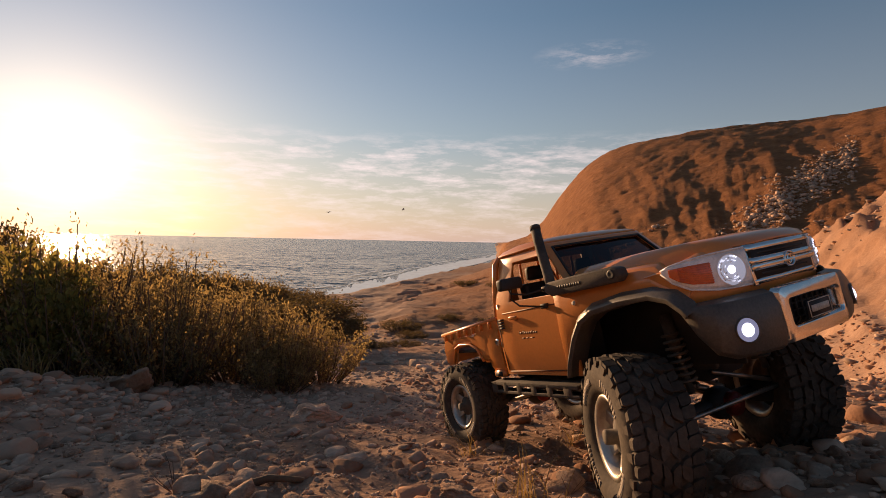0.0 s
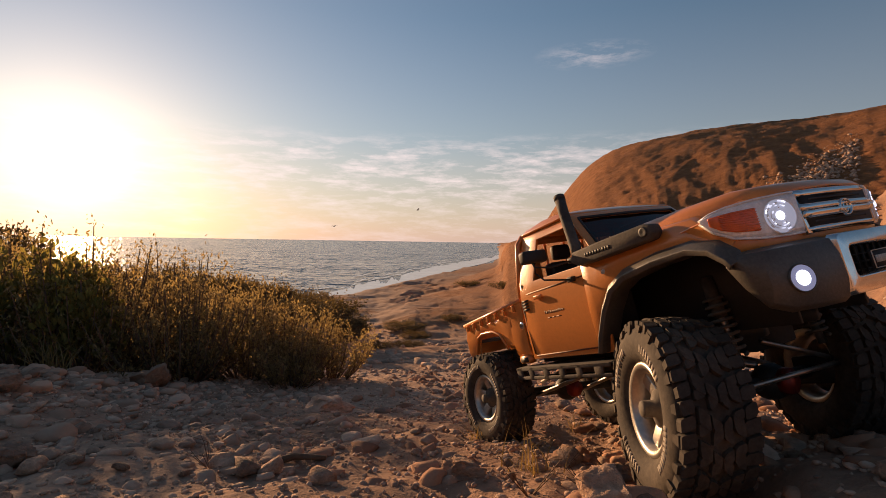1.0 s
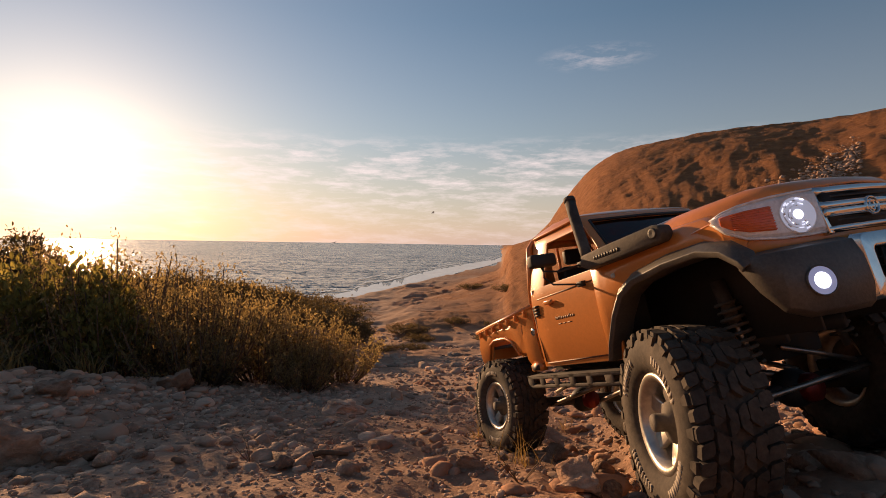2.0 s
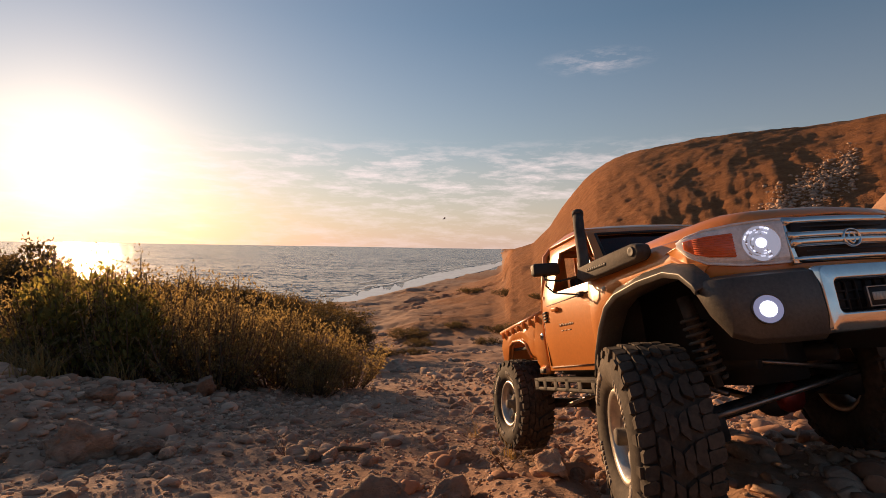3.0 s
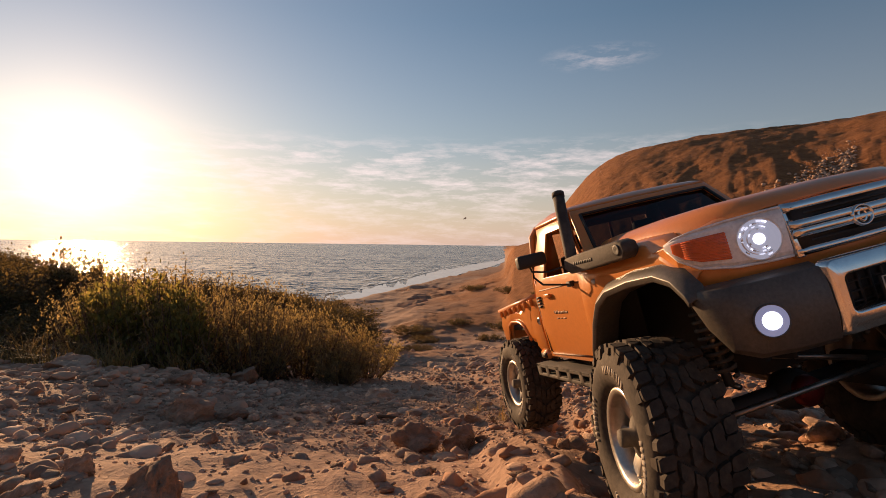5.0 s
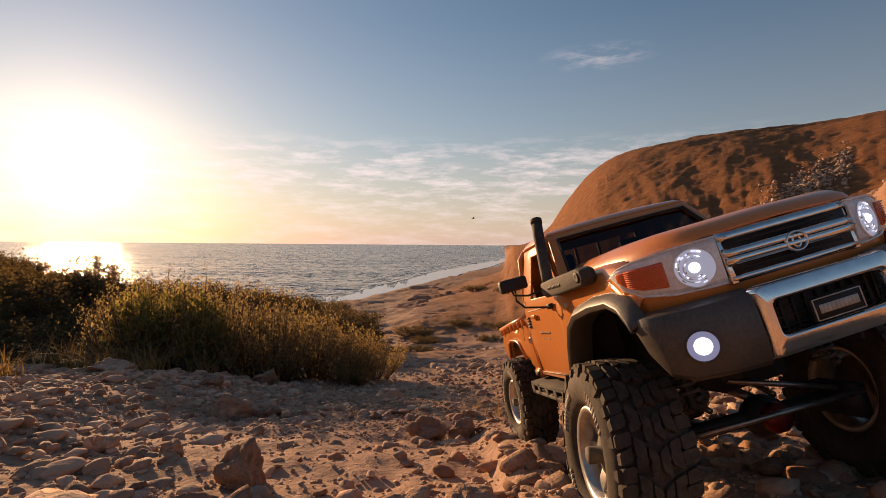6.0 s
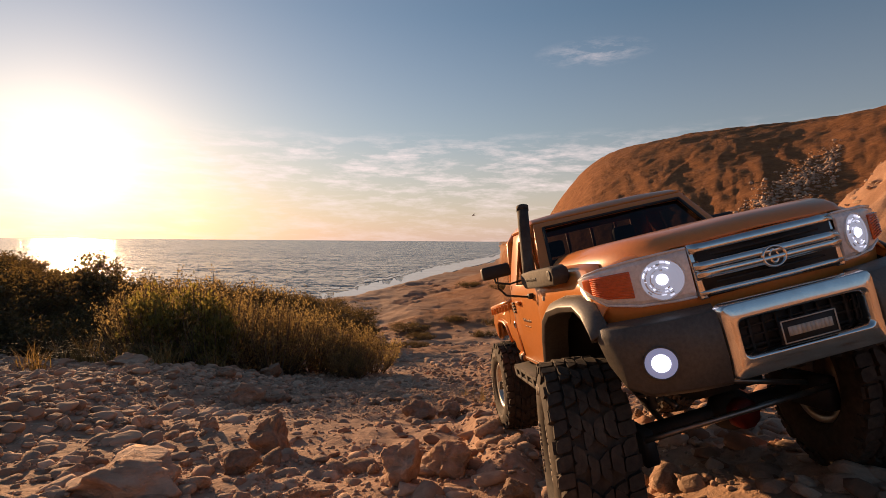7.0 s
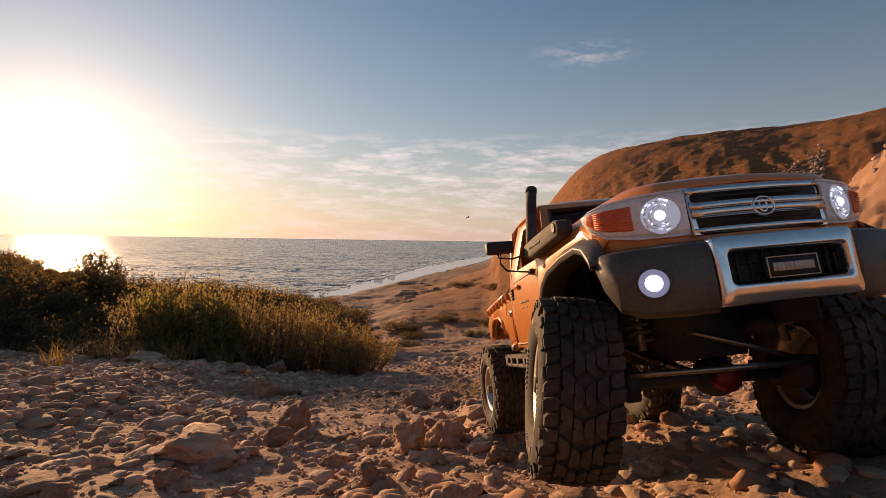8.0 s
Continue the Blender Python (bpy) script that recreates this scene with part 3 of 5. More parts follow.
    for y in (-0.045, -0.015, 0.015, 0.045):
        tube([(-0.219, y, 0.165), (-0.212, y, 0.243)], 0.002, 6, bm)
    part("headboard", bm, M_PAINT, truck, "orange tube headboard behind the cab")


def make_front():
    # wings above the wheel arches
    low = [(-0.098, 0.098), (-0.088, 0.112), (-0.076, 0.132), (-0.060, 0.153), (-0.040, 0.163), (-0.005, 0.1685), (0.030, 0.1695), (0.050, 0.163), (0.062, 0.1555)]
    rows = []
    for x, z in low:
        top = float(np.interp(x, [0.036, 0.044, 0.052, 0.062], [0.192, 0.186, 0.1765, 0.1695]))
        y = -0.0975 if x < 0.03 else -0.0975 - (x - 0.03) * 0.12
        k = max(0.0, (x - 0.015) / 0.047)
        rows.append([(x, y, z), (x, y - 0.0012, z + (top - z) * 0.5), (x, y + 0.001, top - 0.004 - 0.002 * k), (x, y + 0.006 - 0.002 * k, top + 0.004 - 0.006 * k), (x, y + 0.016 - 0.004 * k, top + 0.0065 - 0.005 * k)])
    for s in (-1, 1):
        bm = rows_skin([[(p[0], -s * p[1], p[2]) for p in r] for r in rows])
        bmesh.ops.recalc_face_normals(bm, faces=bm.faces)
        solid(part("wing", bm, M_PAINT, truck), 0.002, 0)
    # bonnet with its raised middle
    rows = []
    for x, rise in ((-0.080, 0.0), (-0.06, 0.001), (0.0, 0.002), (0.05, 0.0015), (0.072, -0.0005), (0.082, -0.004), (0.087, -0.009)):
        half = 0.084 - 0.014 * max(0, (x - 0.04) / 0.045)
        rows.append([(x - abs(u) ** 3 * 0.012 * (x > 0.06), u * half, 0.1985 + rise + h) for u, h in ((-1, -0.0085), (-0.95, 0.0010), (-0.87, 0.0064), (-0.80, 0.0076), (-0.5, 0.0080), (0, 0.0088), (0.5, 0.0080), (0.80, 0.0076), (0.87, 0.0064), (0.95, 0.0010), (1, -0.0085))])
    solid(part("bonnet", rows_skin(rows), M_PAINT, truck), 0.002)
    # the nose below and between the lamps
    plan = [(0.030, -0.0985), (0.047, -0.1005), (0.060, -0.094), (0.071, -0.077), (0.080, -0.050), (0.084, -0.02), (0.085, 0.0)]
    plan = plan + [(x, -y) for x, y in plan[-2::-1]]
    rows = [[(x + d, y, min(max(z, float(np.interp(x, [0.03, 0.05, 0.062], [0.1710, 0.1650, 0.1535]))), float(np.interp(x, [0.03, 0.047, 0.06, 0.071], [0.186, 0.188, 0.193, 0.199])))) for x, y in plan] for z, d in ((0.1535, 0.001), (0.166, 0.0025), (0.180, 0.001), (0.196, -0.003), (0.199, -0.009))]
    solid(part("nose", rows_skin(rows), M_PAINT, truck), 0.002)
    # headlamp units that wrap round the corners
    for s in (-1, 1):
        lamp_plan = [(0.044, -0.1035), (0.052, -0.1015), (0.062, -0.0955), (0.0735, -0.0785), (0.081, -0.060), (0.0845, -0.0485)]
        lo, hi = (0.1875, 0.178, 0.1705, 0.1665, 0.1655, 0.1655), (0.1895, 0.1925, 0.1945, 0.196, 0.1965, 0.1965)
        rows = []
        for k in (0, 0.12, 0.5, 0.88, 1):
            o = 0.0018 if 0 < k < 1 else -0.0008
            rows.append([(x + o, (y - o * 0.5) * -s, a + (b - a) * k) for (x, y), a, b in zip(lamp_plan, lo, hi)])
        bm = rows_skin(rows)
        bmesh.ops.recalc_face_normals(bm, faces=bm.faces)
        lamp = part("headlight", bm, M_LENS, truck, "clear headlight unit with an amber indicator")
        solid(lamp, 0.002, 0)
        # thin pale tubes added to imitate the bright glints along the lens edges
        for edge in (lo, hi):
            part("lens_rim", tube([(x + 0.0012, (y - 0.0006) * -s, z) for (x, y), z in zip(lamp_plan, edge)], 0.0009, 6), M_LENS, lamp)
        rows = []
        for k in (0.2, 0.5, 0.8):
            rows.append([(x + 0.0032, (y - 0.0016) * -s, a + (b - a) * k) for (x, y), a, b in [((0.049, -0.1028), 0.1815, 0.1915), ((0.0555, -0.1), 0.1745, 0.1935), ((0.063, -0.0945), 0.1695, 0.195), ((0.0722, -0.0805), 0.1665, 0.1955)]])
        bm = rows_skin(rows)
        bmesh.ops.recalc_face_normals(bm, faces=bm.faces)
        solid(part("indicator", bm, M_AMBER, lamp, "ribbed amber indicator"), 0.0015, 0)
        bm = bmesh.new()
        for k in range(9):
            f = 0.24 + 0.065 * k
            tube([(x + 0.0042, (y - 0.0022) * -s, a + (b - a) * f) for (x, y), a, b in [((0.0555, -0.1), 0.1745, 0.1935), ((0.063, -0.0945), 0.1695, 0.195), ((0.0722, -0.0805), 0.1665, 0.1955)]], 0.00045, 5, bm)
        part("indicator_rib", bm, M_AMBER, lamp)
        face = Matrix.Translation((0.0808, s * 0.0655, 0.1805)) @ Vector((1, s * 0.42, 0)).to_track_quat("Y", "Z").to_matrix().to_4x4()
        part("bulb", lathe([(0, 0.0036), (0.0022, 0.0033), (0.0036, 0.0016)], 20, m=face), M_LED, lamp, "glowing white bulb")
        # the bowl glows by itself to imitate light thrown back from the bulb
        part("reflector_bowl", lathe([(0.0034, 0.0014), (0.0060, 0.0018), (0.0064, 0.0011), (0.0090, 0.0017), (0.0094, 0.0010), (0.0118, 0.0018), (0.0126, 0.0004)], 32, m=face), M_BOWL_GLOW, lamp, "stepped reflector with the bulb's light put in as glow")
        # scattered arcs, many of them emissive, imitate glints on the reflector
        bits = random.Random(7)
        for k in range(34):
            a, r0 = bits.uniform(-2.4, 2.2), bits.choice((0.0060, 0.0078, 0.0096, 0.0110))
            arc = [face @ Vector((r0 * math.cos(b), 0.0020, r0 * math.sin(b))) for b in (a, a + 0.12, a + 0.24)]
            part("reflector_facet", tube(arc, bits.uniform(0.0003, 0.0007), 4), bits.choice((M_LED, M_FACET_GLOW, M_LENS)), lamp)
        part("lamp_bezel", lathe([(0.0126, 0.0004), (0.0132, 0.0018), (0.0138, 0.0004)], 28, m=face), M_LENS, lamp)
    # grille: chrome frame, bar, badge, dark slats behind
    def bow(y):
        return 0.0895 - 1.6 * y * y
    bm = bmesh.new()
    ys = [-0.0475 + 0.095 * k / 12 for k in range(13)]
    def strip(z0, z1, d0=0.0, d1=0.0, a=0, b=13, t=0.004):
        vs = []
        for y in ys[a:b]:
            x = bow(y)
            vs.append([bm.verts.new(c) for c in ((x + d0, y, z0), (x + 0.002 + d0, y, z0 + 0.0012), (x + 0.002 + d1, y, z1 - 0.0012), (x + d1, y, z1), (x - t, y, z1), (x - t, y, z0))])
        for p, q in zip(vs, vs[1:]):
            for k in range(6):
                bm.faces.new((p[k], q[k], q[(k + 1) % 6], p[(k + 1) % 6]))
        bm.faces.new(vs[0]); bm.faces.new(vs[-1][::-1])
    strip(0.1642, 0.1690)
    strip(0.1920, 0.1985, 0.0005, -0.003)
    grille = part("grille", bm, M_CHROME, truck, "chrome grille frame")
    bm = bmesh.new()
    strip(0.1745, 0.1806, 0.0005, 0.0028)
    strip(0.1810, 0.1868, 0.0024, 0.0002)
    part("grille_bar", bm, M_CHROME, grille, "wide chrome bar")
    for s in (-1, 1):
        x = bow(0.0455)
        bm = prism([(x - 0.004, 0.163), (x + 0.002, 0.163), (x - 0.001, 0.1965), (x - 0.006, 0.1965)], s * 0.0418, s * 0.0482)
        soft(part("grille_end", bm, M_CHROME, grille), 0.001)
    bm = bmesh.new()
    for z in (0.1715, 0.1888):
        strip(z, z + 0.0010, -0.0012, -0.0012, 1, 12)
    part("grille_slats", bm, M_BLACK, grille, "black slats")
    part("grille_back", box(0.080, 0.0882, -0.044, 0.044, 0.164, 0.1945), M_BLACK, grille)
    face = Matrix.Translation((0.0925, 0, 0.1795)) @ Vector((1, 0, 0)).to_track_quat("Y", "Z").to_matrix().to_4x4() @ Matrix.Diagonal((1.18, 1, 1, 1))
    part("badge", lathe([(0.0054, 0.0), (0.0058, 0.0016), (0.0066, 0.0016), (0.0070, 0.0)], 32, m=face), M_CHROME, grille, "round chrome badge")
    part("badge", lathe([(0.0, 0.0006), (0.0054, 0.0004)], 32, m=face), M_BLACK, grille)
    part("badge", lathe([(0.0020, 0.0004), (0.0026, 0.0014), (0.0032, 0.0004)], 24, m=face @ Matrix.Diagonal((0.9, 1, 1.5, 1))), M_CHROME, grille)
    # bumper: grey plastic corners and a chrome middle with an opening
    for s in (-1, 1):
        plan = [(0.062, -0.1065), (0.072, -0.1058), (0.0815, -0.1015), (0.0885, -0.091), (0.0955, -0.070), (0.1005, -0.0485)]
        top = [0.158, 0.1585, 0.159, 0.1592, 0.1592, 0.1592]
        bot = [0.152, 0.134, 0.119, 0.1135, 0.1125, 0.1125]
        rows = []
        for k, o in ((0, -0.006), (0.07, -0.001), (0.35, 0.002), (0.72, 0.001), (0.93, -0.002), (1.0, -0.012)):
            rows.append([(x + o, (y - o * 0.4) * -s, b + (t - b) * k) for (x, y), t, b in zip(plan, top, bot)])
        bm = rows_skin(rows)
        bmesh.ops.recalc_face_normals(bm, faces=bm.faces)
        corner = part("bumper_corner", bm, M_GREY, truck, "dark grey plastic bumper corner")
        solid(corner, 0.003, 0, 0.001)
        face = Matrix.Translation((0.0942, s * 0.0850, 0.1340)) @ Vector((1, s * 0.40, 0.04)).to_track_quat("Y", "Z").to_matrix().to_4x4()
        part("fog_lamp", lathe([(0.0098, -0.002), (0.0100, 0.0014), (0.0092, 0.0016), (0.0090, 0.0008)], 28, m=face), M_GREY, corner, "round lit fog lamp")
        part("fog_bulb", lathe([(0.0, 0.0030), (0.0030, 0.0026), (0.0054, 0.0012)], 24, m=face), M_LED, corner, "glowing white bulb")
        # the lens round the bulb glows weakly, as a halo put into the material
        part("fog_lens", lathe([(0.0054, 0.0012), (0.0066, 0.0016), (0.0072, 0.0010), (0.0090, 0.0010)], 28, m=face), M_LENS_HALO, corner)
    def frame_ring(half, z0, z1, x):
        pts = []
        for sy, sz, a0 in ((1, 1, 0), (-1, 1, 90), (-1, -1, 180), (1, -1, 270)):
            cz, r = (z1 if sz > 0 else z0), 0.004
            for k in range(4):
                a = radians(a0 + k * 30)
                y = sy * (half - r) + r * math.cos(a)
                pts.append((x - 1.0 * y * y, y, cz - sz * r + r * math.sin(a)))
        return pts
    rings = [frame_ring(0.0490, 0.1145, 0.1600, 0.0995), frame_ring(0.0480, 0.1155, 0.1590, 0.1060), frame_ring(0.0412, 0.1265, 0.1500, 0.1075), frame_ring(0.0398, 0.1280, 0.1485, 0.1050), frame_ring(0.0392, 0.1285, 0.1480, 0.0930)]
    bm = rows_skin([r + [r[0]] for r in rings])
    bmesh.ops.remove_doubles(bm, verts=bm.verts, dist=1e-6)
    bmesh.ops.recalc_face_normals(bm, faces=bm.faces)
    chrome = part("bumper_centre", bm, M_CHROME, truck, "chrome bumper middle with an opening")
    soft(chrome, 0.0008)
    bm = box(0.088, 0.091, -0.041, 0.041, 0.120, 0.152)
    part("bumper_back", bm, M_BLACK, truck)
    bm = bmesh.new()
    for k in range(9):
        y = -0.036 + 0.009 * k
        box(0.0915, 0.0935, y - 0.0008, y + 0.0008, 0.1245, 0.148, bm)
    for z in (0.130, 0.136, 0.142):
        box(0.0918, 0.0932, -0.038, 0.038, z - 0.0006, z + 0.0006, bm)
    part("bumper_mesh", bm, M_BLACK, truck, "black grid inside the bumper")
    plate = part("front_plate", box(0.1045, 0.1065, -0.0178, 0.0178, 0.1292, 0.1432), M_BLACK, truck, "black plate with a pale border and writing")
    bm = bmesh.new()
    for y0, y1, z0, z1 in ((-0.0172, 0.0172, 0.1423, 0.1429), (-0.0172, 0.0172, 0.1295, 0.1301), (-0.0172, -0.0166, 0.1295, 0.1429), (0.0166, 0.0172, 0.1295, 0.1429)):
        box(0.1064, 0.107, y0, y1, z0, z1, bm)
    part("plate_border", bm, M_MARK, plate)
    bm = bmesh.new()
    y = -0.0135
    for w in (0.0022, 0.0025, 0.0026, 0.0025, 0.0028, 0.0022, 0.0022, 0.0008, 0.0022, 0.0022, 0.0022):
        box(0.1064, 0.107, y, y + w, 0.1335, 0.1388, bm)
        y += w + 0.0003
    part("plate_lettering", bm, M_MARK, plate, "pale writing")
    # flares along the wheel arches
    for s in (-1, 1):
        arch = [(-0.090, 0.099), (-0.0845, 0.114), (-0.072, 0.137), (-0.058, 0.1545), (-0.040, 0.1635), (-0.005, 0.1690), (0.028, 0.1705), (0.048, 0.1655), (0.061, 0.156), (0.065, 0.151)]
        rows = []
        c = Vector((-0.012, 0.095))
        for i, (x, z) in enumerate(arch):
            d = (Vector((x, z)) - c).normalized()
            w = 0.0085 if 0 < i < 9 else 0.006
            y = -0.0978 - max(0, x - 0.03) * 0.12
            rows.append([(x + d.x * w, -s * (y + 0.0005), z + d.y * w), (x + d.x * w * 0.7, -s * (y - 0.0045), z + d.y * w * 0.72), (x + d.x * 0.001, -s * (y - 0.0095), z + d.y * 0.001), (x - d.x * 0.002, -s * (y - 0.0085), z - d.y * 0.0025), (x - d.x * 0.003, -s * (y + 0.012), z - d.y * 0.003)])
        bm = rows_skin(rows)
        bmesh.ops.recalc_face_normals(bm, faces=bm.faces)
        solid(part("arch_flare", bm, M_GREY, truck, "scuffed grey plastic wheel arch flare"), 0.0022, 0, 0.0006)
        # liner that closes the arch towards the engine bay
        bm = box(-0.09, 0.062, s * 0.046, s * 0.050, 0.10, 0.19)
        part("arch_liner", bm, M_BLACK, truck)
        bm = lathe([(0.0, s * 0.002), (0.002, s * 0.0018), (0.0026, 0)], 12)
        bmesh.ops.translate(bm, verts=bm.verts, vec=(-0.068, s * 0.0985, 0.174))
        part("side_repeater", bm, M_MARK, truck, "small pale side marker")
    part("bay_roof", box(-0.085, 0.068, -0.085, 0.085, 0.186, 0.190), M_BLACK, truck)
    part("bulkhead", box(-0.094, -0.088, -0.094, 0.094, 0.10, 0.19), M_BLACK, truck)


def make_snorkel():
    base = part("snorkel_base", prism([(-0.098, 0.1905), (-0.094, 0.2000), (-0.060, 0.2015), (-0.004, 0.2025), (0.004, 0.2000), (0.006, 0.1930), (0.001, 0.1875), (-0.050, 0.1855), (-0.088, 0.1850)], -0.1085, -0.0955), M_DUST, truck, "dusty black snorkel body")
    soft(base, 0.0022, 3)
    part("snorkel_tube", tube([(-0.092, -0.1015, 0.192), (-0.097, -0.0985, 0.207), (-0.1115, -0.0895, 0.2465), (-0.1170, -0.0855, 0.2635)], 0.0055, 14), M_DUST, truck, "dusty black upright snorkel tube")
    part("snorkel_cap", tube([(-0.1162, -0.0860, 0.2615), (-0.1178, -0.0850, 0.2660)], 0.0060, 14), M_DUST, truck)
    bm = lathe([(0.0, -0.0002), (0.0030, -0.0006), (0.0042, -0.0006), (0.0046, 0.0012)], 20)
    bmesh.ops.translate(bm, verts=bm.verts, vec=(-0.0035, -0.1088, 0.1955))
    part("snorkel_port", bm, M_BLACK, truck)
    bm = bmesh.new()
    x = -0.076
    for w in (0.0026, 0.003, 0.003, 0.0028, 0.0032, 0.0026, 0.0012, 0.0028, 0.0026, 0.0028):
        box(x, x + w, -0.1089, -0.1084, 0.1922, 0.1950, bm)
        x += w + 0.0007
    part("snorkel_lettering", bm, M_BLACK, truck, "dark raised writing")
    # mirrors on wire arms
    for s in (-1, 1):
        bm = box(-0.142, -0.130, s * 0.108, s * 0.137, 0.2005, 0.214)
        soft(part("wing_mirror", bm, M_BLACK, truck, "black door mirror on a wire arm"), 0.003, 3)
        bm = tube([(-0.136, s * 0.125, 0.201), (-0.134, s * 0.125, 0.196), (-0.122, s * 0.114, 0.192), (-0.106, s * 0.099, 0.194)], 0.0011, 6)
        tube([(-0.136, s * 0.122, 0.201), (-0.138, s * 0.123, 0.190), (-0.132, s * 0.118, 0.181), (-0.114, s * 0.101, 0.1755)], 0.0011, 6, bm)
        part("mirror_arm", bm, M_BLACK, truck)
        for x, z in ((-0.106, 0.194), (-0.114, 0.1755)):
            soft(part("mirror_bracket", box(x - 0.005, x + 0.004, s * 0.0955, s * 0.101, z - 0.0025, z + 0.003), M_BLACK, truck), 0.001)


def make_bed():
    zt = lambda x: 0.1675 + (x + 0.218) * 0.09
    for s in (-1, 1):
        # side with the arch cut out: columns of (x, lower edge)
        cols = [(-0.2175, 0.103), (-0.246, 0.103), (-0.2465, 0.113), (-0.262, 0.113), (-0.277, 0.1315), (-0.292, 0.136), (-0.322, 0.136), (-0.336, 0.1315), (-0.3475, 0.111), (-0.376, 0.108), (-0.3805, 0.112)]
        rows = []
        for x, z in cols:
            t = zt(x)
            y = 0.0965 - (0.004 if x < -0.378 else 0)
            rows.append([(x, s * (y - 0.003), z), (x, s * y, z + 0.006), (x, s * (y + 0.001), z + (t - z) * 0.55), (x, s * (y - 0.0015), t - 0.010), (x, s * (y - 0.0005), t)])
        bm = rows_skin(rows)
        bmesh.ops.recalc_face_normals(bm, faces=bm.faces)
        solid(part("bed_side", bm, M_PAINT, truck), 0.0025, 0)
        bm = bmesh.new()
        tube([(x, s * 0.0955, zt(x) + 0.001) for x in (-0.217, -0.30, -0.381)], 0.0028, 8, bm)
        part("bed_rail", bm, M_PAINT, truck)
        for k in range(7):
            x = -0.232 - 0.022 * k
            soft(part("rope_hook", box(x - 0.0015, x + 0.0015, s * 0.0965, s * 0.1005, zt(x) - 0.009, zt(x) - 0.001), M_PAINT, truck), 0.0006)
        # raised lip round the arch
        bm = bmesh.new()
        tube([(x, s * 0.0985, z) for x, z in ((-0.262, 0.115), (-0.276, 0.1335), (-0.292, 0.1385), (-0.322, 0.1385), (-0.337, 0.1335), (-0.348, 0.113))], 0.0019, 6, bm)
        part("arch_lip", bm, M_PAINT, truck)
        part("bed_step", soft_box(-0.244, -0.222, s * 0.088, s * 0.0975, 0.094, 0.103), M_PAINT, truck)
        # no hole is cut: a black block draws its shaded inside
        part("step_hole", box(-0.2405, -0.2255, s * 0.0972, s * 0.0985, 0.0955, 0.101), M_BLACK, truck)
        bm = lathe([(0.0, s * 0.0015), (0.0025, s * 0.0012), (0.003, 0)], 12)
        bmesh.ops.translate(bm, verts=bm.verts, vec=(-0.366, s * 0.0965, 0.1345))
        part("side_marker", bm, M_LENS, truck, "small clear side marker")
        soft(part("tail_lamp", box(-0.384, -0.380, s * 0.074, s * 0.092, 0.118, 0.140), M_AMBER, truck, "red tail lamp"), 0.001)
    part("tailgate", soft_box(-0.383, -0.378, -0.093, 0.093, 0.110, 0.153), M_PAINT, truck)
    part("bed_floor", box(-0.379, -0.216, -0.092, 0.092, 0.126, 0.130), M_DUST, truck)
    part("bed_front", soft_box(-0.220, -0.2165, -0.092, 0.092, 0.105, 0.166), M_PAINT, truck)
    part("tray_underside", box(-0.37, -0.216, -0.060, 0.060, 0.096, 0.108), M_BLACK, truck)


def soft_box(*a):
    bm = box(*a)
    bmesh.ops.bevel(bm, geom=bm.edges[:], offset=0.0012, segments=2, affect="EDGES")
    return bm


